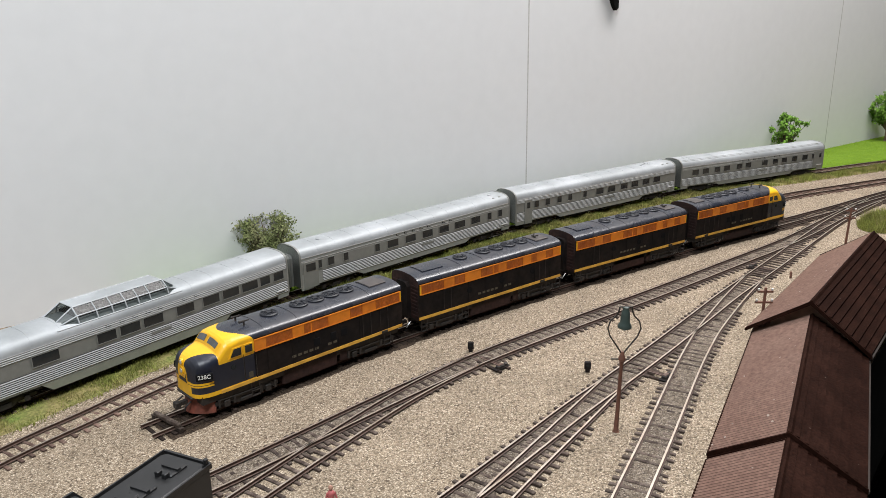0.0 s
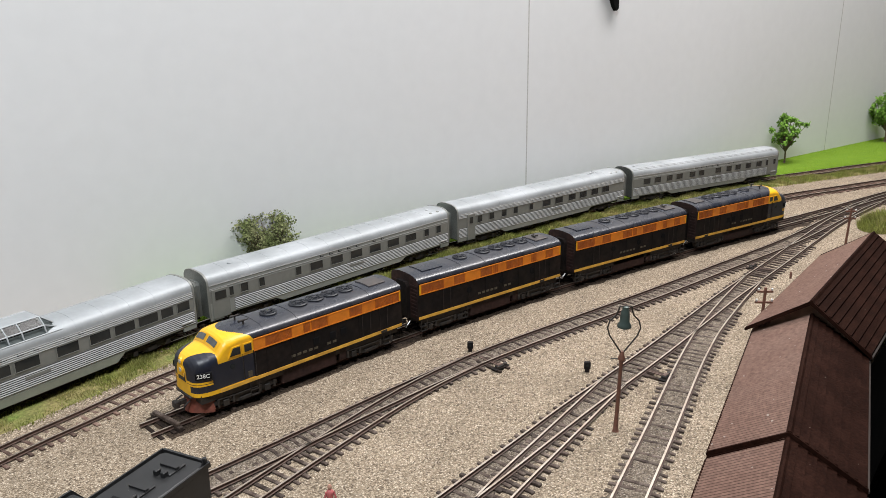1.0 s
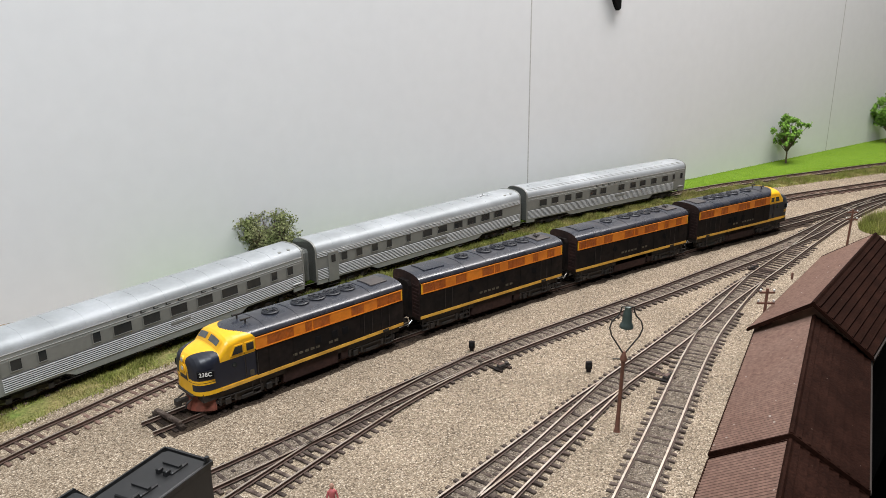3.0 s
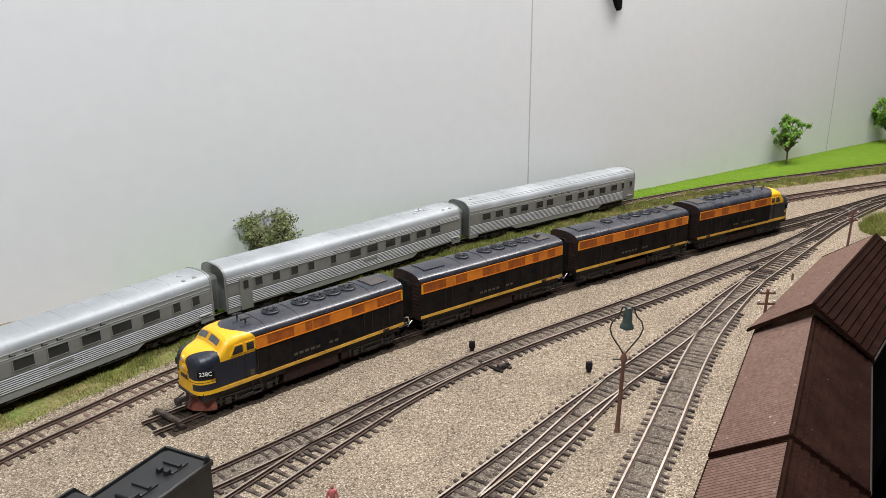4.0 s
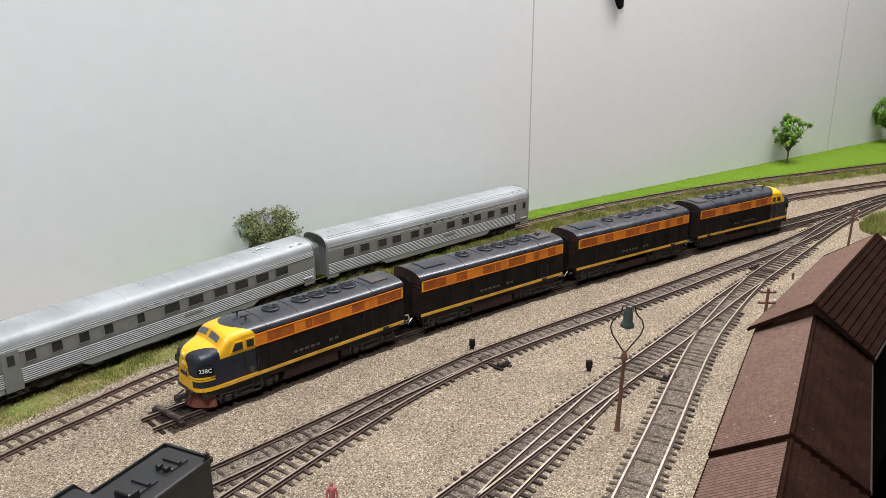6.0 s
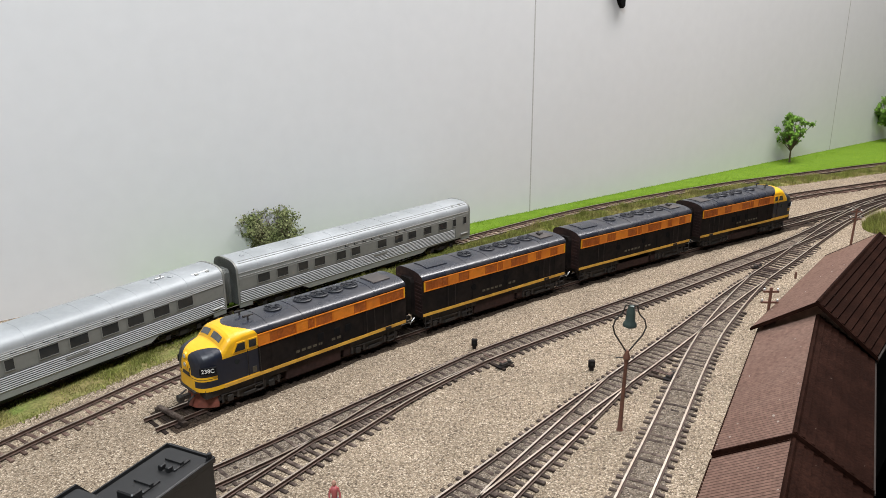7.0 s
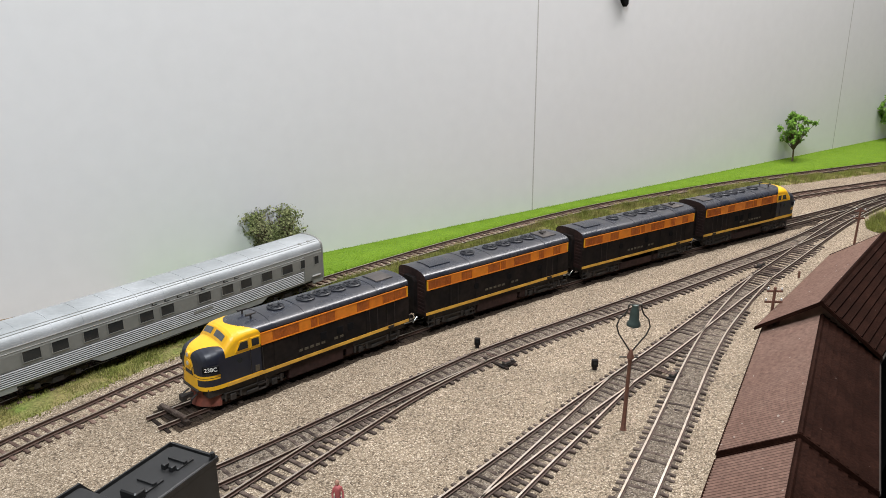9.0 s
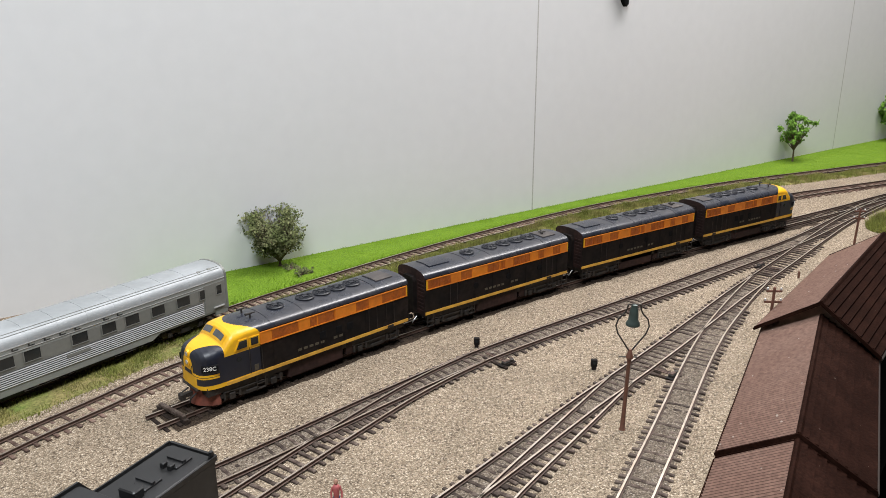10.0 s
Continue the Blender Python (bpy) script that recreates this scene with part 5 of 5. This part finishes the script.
def small_things():
    yard_lamp(pose(0.0093, -0.2097, 0, 0.5, 1.5, 0))
    tagged(telegraph_pole(pose(0.1580, -0.2138, 0, 0, 1, -38), 0.0603), "brown wooden telegraph pole standing close behind the station hall")
    telegraph_pole(pose(0.4898, -0.1174, 0, 0, 1.5, -38), 0.0440)
    dwarf_signal(pose(0.0151, -0.0630, 0, 0, 0, -40))
    dwarf_signal(pose(0.0575, -0.1430, 0, 0, 0, -40))
    switch_machine(pose(0.0120, -0.0970, 0, 0, 0, 4))
    switch_machine(pose(0.0900, -0.1825, 0, 0, 0, 12))
    switch_machine(pose(0.3560, -0.0950, 0, 0, 0, 190))
    root = thing("stub_post", "short dark post stub in the gravel", "post", at=pose(0.3561, -0.1306, 0))
    part("post", Mesh().lathe((0, 0, 0), [(0.0011, 0), (0.0011, 0.006), (0.0006, 0.0066)], 10), POST, root, smooth=40)
    # timber across the rail ends
    b = thing("buffer_stop", "weathered timber laid across the rail ends", "buffer stop", at=pose(-0.2045, -0.0262, RAILTOP_Z, 0, 0, 14))
    part("timber", Mesh().box(-0.0015, 0.0015, -0.0135, 0.0135, 0, 0.0024, c=0.0004), TIEG, b)
    part("chock", Mesh().box(-0.0016, 0.0016, -0.0160, -0.0105, -0.0034, 0, c=0.0002), TIEG, b)
    part("chock", Mesh().box(-0.0016, 0.0016, 0.0105, 0.0160, -0.0034, 0, c=0.0002), TIEG, b)
    # painted figure, a plain shape
    f = Mesh()
    for sg in (-1, 1):
        f.tube([(sg * 0.0009, 0.0004 * sg, 0), (sg * 0.0008, 0, 0.0045), (sg * 0.0007, 0, 0.0092)], 0.0008, 8, 0, 0.0010)
        f.tube([(sg * 0.0018, 0, 0.0148), (sg * 0.0027, -0.0003, 0.0115), (sg * 0.0026, -0.0012, 0.0088)], 0.0006, 6, 1, 0.0005)
    f.lathe((0, 0, 0.0085), [(0.0014, 0), (0.0015, 0.0025), (0.0020, 0.0058), (0.0016, 0.0070), (0.0006, 0.0078)], 10, 1)
    f.lathe((0, 0, 0.0162), [(0.0005, 0), (0.0011, 0.0008), (0.0012, 0.0020), (0.0005, 0.0029)], 10, 2)
    tagged(part("figurine", f, [TROUSERS, SHIRT, BARE], None, "", 50, pose(-0.1698, -0.1734, 0, 0, 0, -25)), "tiny painted figurine with red top and blue trousers", "figurine")
    # black clip hanging from above on the backdrop
    c = thing("wall_clip", "dark plastic clip hanging on the backdrop's face", "clip", at=pose(0.4701, 0.2038, 0.2454, 0, 0, -1.5))
    part("body", Mesh().side([(-0.012, 0.03), (0.0085, 0.03), (0.0085, 0.003), (0.005, 0), (0.001, 0.005)], -0.006, 0.0), FASCIA, c)
    part("hook", Mesh().side([(-0.018, 0.03), (-0.006, 0.03), (-0.003, 0.014), (-0.014, 0.024)], -0.004, 0.0), FASCIA, c)


def tender():
    line = LINES["branch"]
    s = arc_at(line, -0.2300)
    p, a = on_line(line, s)
    root = thing("tender", "black steam locomotive tender standing on the branch track", "tender", at=pose(p[0], p[1], 0, 0, 0, 27))
    L, w, z0, z1 = 0.092, 0.0150, 0.0135, 0.0455
    part("body", Mesh().box(-L, 0, -w, w, z0, z1, c=0.0022), BLACKP, root, smooth=30)
    part("coping", Mesh().box(-0.052, -0.0004, w - 0.0007, w + 0.0001, z1 - 0.002, z1 + 0.0006).box(-0.052, -0.0004, -w - 0.0001, -w + 0.0007, z1 - 0.002, z1 + 0.0006).box(-0.0012, 0.0001, -w + 0.001, w - 0.001, z1 - 0.002, z1 + 0.0006), BLACKP, root)
    for x, y, l, b in ((-0.012, -0.001, 0.0105, 0.005), (-0.031, -0.001, 0.0105, 0.005)):
        h = part("water_hatch", Mesh().box(x - l / 2, x + l / 2, y - b, y + b, z1 - 0.0005, z1 + 0.0012, c=0.0004), BLACKP, root)
        part("hinge", Mesh().box(x - l / 2 - 0.002, x - l / 2 + 0.001, y - b * 0.7, y - b * 0.2, z1, z1 + 0.0026, c=0.0003).box(x - l / 2 - 0.002, x - l / 2 + 0.001, y + b * 0.2, y + b * 0.7, z1, z1 + 0.0026, c=0.0003).box(x - 0.001, x + 0.001, y - b, y + b, z1 + 0.001, z1 + 0.0022), BLACKP, h)
    part("tool_box", Mesh().box(-0.0435, -0.0375, -0.0075, 0.0022, z1 - 0.0005, z1 + 0.0045, c=0.0006), BLACKP, root)
    part("marker", Mesh().cyl((-0.002, -w + 0.002, z1), 0.0011, 0.0030, "z", 10).box(-0.0028, -0.0012, -w + 0.001, -w + 0.003, z1 + 0.001, z1 + 0.0022), BLACKP, root)
    part("bunker_side", Mesh().side([(-L, z1), (-L, z1 + 0.0095), (-0.0525, z1 + 0.0095), (-0.0455, z1)], w - 0.001, w).side([(-L, z1), (-L, z1 + 0.0095), (-0.0525, z1 + 0.0095), (-0.0455, z1)], -w, -w + 0.001), BLACKP, root)
    part("bunker_top", Mesh().box(-L, -0.0525, -w + 0.001, w - 0.001, z1, z1 + 0.0085, c=0.001), BLACKP, root)
    part("frame", Mesh().box(-L, 0.001, -0.0125, 0.0125, 0.0095, z0 + 0.0005), TRUCK, root)
    car_truck(root, -0.022)
    car_truck(root, -L + 0.022)
    part("coupler", Mesh().box(0, 0.008, -0.0016, 0.0016, 0.0100, 0.0125), TRUCK, root)


# ---- plants ----
def tree(name, label, at, h, trunk_h, crown, leaf, n, size, leaves, seed, stretch=1.0, flare=0.0):
    """A tapered trunk with limbs and a crown of separate leaf clumps round the limb ends."""
    rng = random.Random(seed)
    root = thing(name, label, "tree", "model trees", at=at)
    tm = Mesh()
    lean = (rng.uniform(-0.002, 0.002), rng.uniform(-0.002, 0.002))
    top = (lean[0], lean[1], trunk_h)
    tm.tube([(0, 0, -0.001), (lean[0] * 0.4, lean[1] * 0.4, trunk_h * 0.5), top], 0.0016, 8, r2=0.0011)
    tips = []
    for i in range(crown):
        a = 2 * math.pi * i / crown * 1.618 + rng.uniform(-0.3, 0.3)
        r = (h - trunk_h) * rng.uniform(0.25, 0.52) * stretch
        z = trunk_h + (h - trunk_h) * rng.uniform(0.12, 0.92) ** (1 - 0.5 * flare)
        if z > trunk_h + (h - trunk_h) * 0.75:
            r *= 0.6
        f = (z - trunk_h) / (h - trunk_h)
        r *= 1 - flare * (1 - f) if f <= 0.75 else 1 + 0.3 * flare
        tip = (math.cos(a) * r - flare * 0.006 * f, math.sin(a) * r, z)
        mid = (tip[0] * 0.45, tip[1] * 0.45, trunk_h * 0.75 + (z - trunk_h * 0.75) * 0.55)
        tm.tube([(lean[0] * 0.7, lean[1] * 0.7, trunk_h * 0.72), mid, tip], 0.0009, 5, r2=0.0003)
        tips.append(tip)
    tm.lathe((0, 0, -0.001), [(0.0042, 0), (0.0040, 0.0014), (0.0022, 0.0026), (0.0015, 0.0050)], 9)
    part("trunk", tm, BARK, root, smooth=50)
    tips += [(t[0] * 0.55, t[1] * 0.55, trunk_h + (t[2] - trunk_h) * 0.7) for t in tips[::2]]
    cm = Mesh()
    for _ in range(int(n * 1.6)):
        t = rng.choice(tips)
        g = [rng.gauss(0, 1) for _ in range(3)]
        c = Vector(t) + Vector(g) * size
        if c.z > h * 1.03 or c.z < trunk_h * 0.55:
            continue
        d = Vector((rng.gauss(0, 1), rng.gauss(0, 1), rng.gauss(0, 1))).normalized()
        e = d.orthogonal().normalized()
        k = leaves * rng.uniform(0.6, 1.3)
        cm.add([c - e * k * 0.5, c + d * k * 0.5 + d.cross(e) * k * 0.2, c + e * k * 0.5, c - d * k * 0.5 + d.cross(e) * k * 0.15], [(0, 1, 2, 3)])
    part("crown", cm, leaf, root)
    return root


def blades(name, label, mat_, spots, n, height, width, seed):
    """Grass as one object of upright blades; spots(rng) gives a place and a height factor."""
    rng = random.Random(seed)
    me = Mesh()
    for _ in range(n):
        x, y, f = spots(rng)
        if f <= 0:
            continue
        h, w, a = height * f * rng.uniform(0.5, 1.25), width * rng.uniform(0.7, 1.3), rng.uniform(0, 2 * math.pi)
        lx, ly = rng.gauss(0, 0.35) * h, rng.gauss(0, 0.35) * h
        dx, dy = math.cos(a) * w, math.sin(a) * w
        me.add([(x - dx, y - dy, -0.0003), (x + dx, y + dy, -0.0003), (x + lx, y + ly, h)], [(0, 1, 2)])
    return tagged(part(name, me, mat_), label, "grass", kind="stuff")


def far_y(x):
    return float(np.interp(x, LINES["far"][0][:, 0], LINES["far"][0][:, 1]))


def lumps(x, y, s):
    return noise.noise(Vector((x * s, y * s, 3.1)))


def strip(name, label, mat_, lower, upper, height, x0, x1, base=-0.0008):
    """A low bank of soil between two lines in plan."""
    nx, ny = 260, 10
    v = []
    for x in np.linspace(x0, x1, nx):
        a, b = lower(x), upper(x)
        for j in range(ny):
            u = j / (ny - 1)
            v.append((x, a + (b - a) * u, base * (1 if 0 < j else 0) - (0.0008 if j == 0 else 0) + height * (math.sin(math.pi * u) ** 0.6) * (1 + 0.5 * lumps(x, u * 0.03, 60))))
    me = Mesh().add(v, [(i * ny + j, (i + 1) * ny + j, (i + 1) * ny + j + 1, i * ny + j + 1) for i in range(nx - 1) for j in range(ny - 1)])
    return tagged(part(name, me, mat_, smooth=60), label, "grass", kind="structure")


def plants():
    lo = lambda x: far_y(x) + 0.0135 + 0.0015 * lumps(x, 0, 50)
    hi = lambda x: wall_y(x) + 0.0005
    strip("turf_bank", "bright green turf between the far track and the backdrop", TURF, lo, hi, 0.0010, -0.16, 1.45, 0.0009)

    def turf(rng):
        x = rng.uniform(-0.16, 1.25)
        u = rng.random()
        return x, lo(x) - 0.001 + (hi(x) - 0.0005 - lo(x)) * u, 1.0
    blades("grass", "short bright green grass against the backdrop", BLADE, turf, 60000, 0.0027, 0.00050, 5)
    lo2 = lambda x: far_y(x) - 0.040 - 0.004 * lumps(x, 1, 28)
    hi2 = lambda x: far_y(x) - 0.0105
    strip("scrub_bank", "brown-green scrub strip between two tracks", SCRUB, lo2, hi2, 0.0018, -0.55, 1.2)

    def scrub(rng):
        x = rng.uniform(-0.40, 1.12)
        u = min(1, max(0, rng.gauss(0.66, 0.30)))
        y = lo2(x) + (hi2(x) - lo2(x)) * u + rng.gauss(0, 0.0012)
        f = 0.80 + 0.9 * lumps(x, y, 55) + 0.5 * lumps(x, y, 17)
        return x, y, max(0.35, f) * (0.62 if x < -0.13 else 1.0)
    blades("grass", "uneven dry olive static grass between the tracks", DRY, scrub, 90000, 0.0058, 0.00040, 6)

    # grassy mound behind the station
    cx, cy = 0.612, -0.106
    v = [(cx + 0.043 * r * math.cos(a), cy + 0.026 * r * math.sin(a), 0.013 * (1 - r * r) - 0.0008 + 0.002 * lumps(r, a, 5) * (1 - r)) for r in np.linspace(0.02, 1, 12) for a in np.linspace(0, 2 * math.pi, 40, endpoint=False)]
    me = Mesh().add(v, [(i * 40 + j, (i + 1) * 40 + j, (i + 1) * 40 + (j + 1) % 40, i * 40 + (j + 1) % 40) for i in range(11) for j in range(40)] + [tuple(range(39, -1, -1))])
    tagged(part("mound", me, SCRUB, smooth=60), "grass-covered mound behind the station hall", "mound", kind="structure")

    def mound(rng):
        r, a = math.sqrt(rng.random()), rng.uniform(0, 2 * math.pi)
        return cx + 0.043 * r * math.cos(a), cy + 0.026 * r * math.sin(a), (0.013 * (1 - r * r) + rng.uniform(0.004, 0.008)) / 0.008
    blades("grass", "dry olive grass covering the mound", DRY, mound, 7000, 0.008, 0.0005, 8)

    tree("tree", "olive-green bushy model tree with bare stems", pose(-0.0196, 0.2005, 0), 0.0600, 0.009, 70, LEAFDARK, 4600, 0.0032, 0.0022, 11, 1.45, 0.62)
    tree("tree", "bright green model tree on the turf", pose(0.8797, 0.1705, 0), 0.084, 0.028, 30, LEAFLIGHT, 1500, 0.0019, 0.0036, 12, 0.95)
    tree("tree", "bright green model tree on the turf", pose(1.205, 0.155, 0), 0.095, 0.030, 34, LEAFLIGHT, 2000, 0.0028, 0.0038, 13, 0.95)
    tree("shrub", "dark leafy shrub at the layout's edge", pose(0.243, -0.2560, 0), 0.030, 0.008, 14, LEAFDARK, 500, 0.003, 0.003, 14, 0.5)
    for x, y, seed in ((-0.0148, 0.1860, 21), (-0.0135, 0.1650, 22)):
        tree("shrub", "low sprawling dark green sprig on the turf", pose(x, y, 0), 0.0065, 0.0008, 12, LEAFDARK, 170, 0.0012, 0.0022, seed, 3.0)


# ---- the moving passenger train ----
# seconds, and how far the tail stands along the far track from where x is 0.345
REAR = [(0, 0.4919), (2, 0.3056), (4.5, 0.0671), (5.5, -0.0250), (8, -0.2690), (10, -0.4684)]
PITCH = PL + 0.0143


def train():
    cars = [
        passenger_car("silver streamlined sleeping car at the train's tail, smooth end panel", [(0.0060, 0.0049), (0.0224, 0.0048), (0.0367, 0.0116), (0.0596, 0.0110), (0.0815, 0.0110), (0.1003, 0.0107), (0.1220, 0.0113), (0.1555, 0.0108), (0.1730, 0.0110), (0.1975, 0.0115), (0.2165, 0.0105), (0.2380, 0.0112), (0.2570, 0.0118)], "sleeper_end"),
        passenger_car("silver fluted dining car with roof pipes", [(0.0323, 0.0138), (0.0540, 0.0134), (0.0763, 0.0131), (0.0970, 0.0128), (0.1203, 0.0135), (0.1420, 0.0132), (0.1721, 0.0059), (0.1973, 0.0067), (0.2152, 0.0074), (0.2346, 0.0073), (0.2526, 0.0071)], "diner"),
        passenger_car("silver fluted coach with a side entrance door", [(0.0134, 0.0067), (0.0315, 0.0065), (0.0501, 0.0144), (0.0743, 0.0157), (0.0992, 0.0142), (0.1232, 0.0144), (0.1472, 0.0139), (0.1709, 0.0141), (0.1952, 0.0058), (0.2341, 0.0054), (0.2507, 0.0071), (0.2649, 0.0038)], "vestibule"),
        passenger_car("silver fluted dome car with raised glazed roof", [(0.0060, 0.0111), (0.0213, 0.0107), (0.0349, 0.0166), (0.0549, 0.0164), (0.0750, 0.0156), (0.0993, 0.0157), (0.1273, 0.0164), (0.1468, 0.0160), (0.1662, 0.0144), (0.2087, 0.0183)], "dome"),
    ]
    return cars


room()
ground()
for key, label, tie_mat, skip in (
    ("far", "brown-tied model track along the turf, carrying the passenger train", TIE, ()), ("second", "brown-tied model track beside the scrub strip", TIE, ()),
    ("engine", "dark-tied model track ending at a timber, under the locomotives", TIEDARK, ()), ("middle", "grey-brown model track through the yard's middle", TIEG, ()),
    ("branch", "model track branching off the middle track", TIEG, ((-0.09, 0.2),)), ("yard", "grey-tied model yard track with a turnout", TIEG, ((0.47, 1),)),
    ("spur", "model spur track leaving the yard track", TIEG, ((0.0, 0.2),)), ("siding", "grey-tied model siding beside the station shed", TIEG, ((0.235, 0.4),))):
    track(key, label, tie_mat, True, skip)
# this strip also paints the shade beneath the locomotives
ballast("engine", 0.0185, OILSHADE, "dark oil-stained ballast with the locomotives' shade painted in", -0.212, 0.56, 0.0004)
ballast("middle", 0.0112, BALLAST, "greyish ballast between the rails", -0.5, 0.50, 0.0004, 0.00052)
ballast("yard", 0.0112, BALLAST, "greyish ballast between the rails", -0.3, 0.30, 0.0004, 0.00052)
ballast("siding", 0.0118, BALLAST, "greyish ballast between the rails", -0.19, 0.235, 0.0005, 0.00055)
ballast("second", 0.0118, GRAVEL, "tan gravel worked between the ties", -0.55, 0.20, 0.0004, 0.0005)
locomotives()
CARS = train()
buildings()
tender()
plants()
small_things()


def travelled(t):
    """Arc length of the train's tail on the far track: nearly even speed."""
    fit = np.polyfit([r[0] for r in REAR], [r[1] for r in REAR], 4)
    return arc_at(LINES["far"], 0.345) + float(np.polyval(fit, t))


def motions():
    line = LINES["far"]
    for i, car in enumerate(CARS):
        rows = []
        for k in range(41):
            t = k * 0.25
            s = travelled(t)
            rows.append((t, place_on(line, s - i * PITCH, PL, 0.104)))
        walk(car, rows)
        for ob in car.children_recursive:
            if ob.name.startswith("wheelset"):
                p = ob.matrix_basis.translation.copy()
                walk(ob, [(k / 15, pose(p.x, p.y, p.z, 0, -math.degrees((travelled(0) - travelled(k / 15)) / 0.0052), 0)) for k in range(151)])


motions()
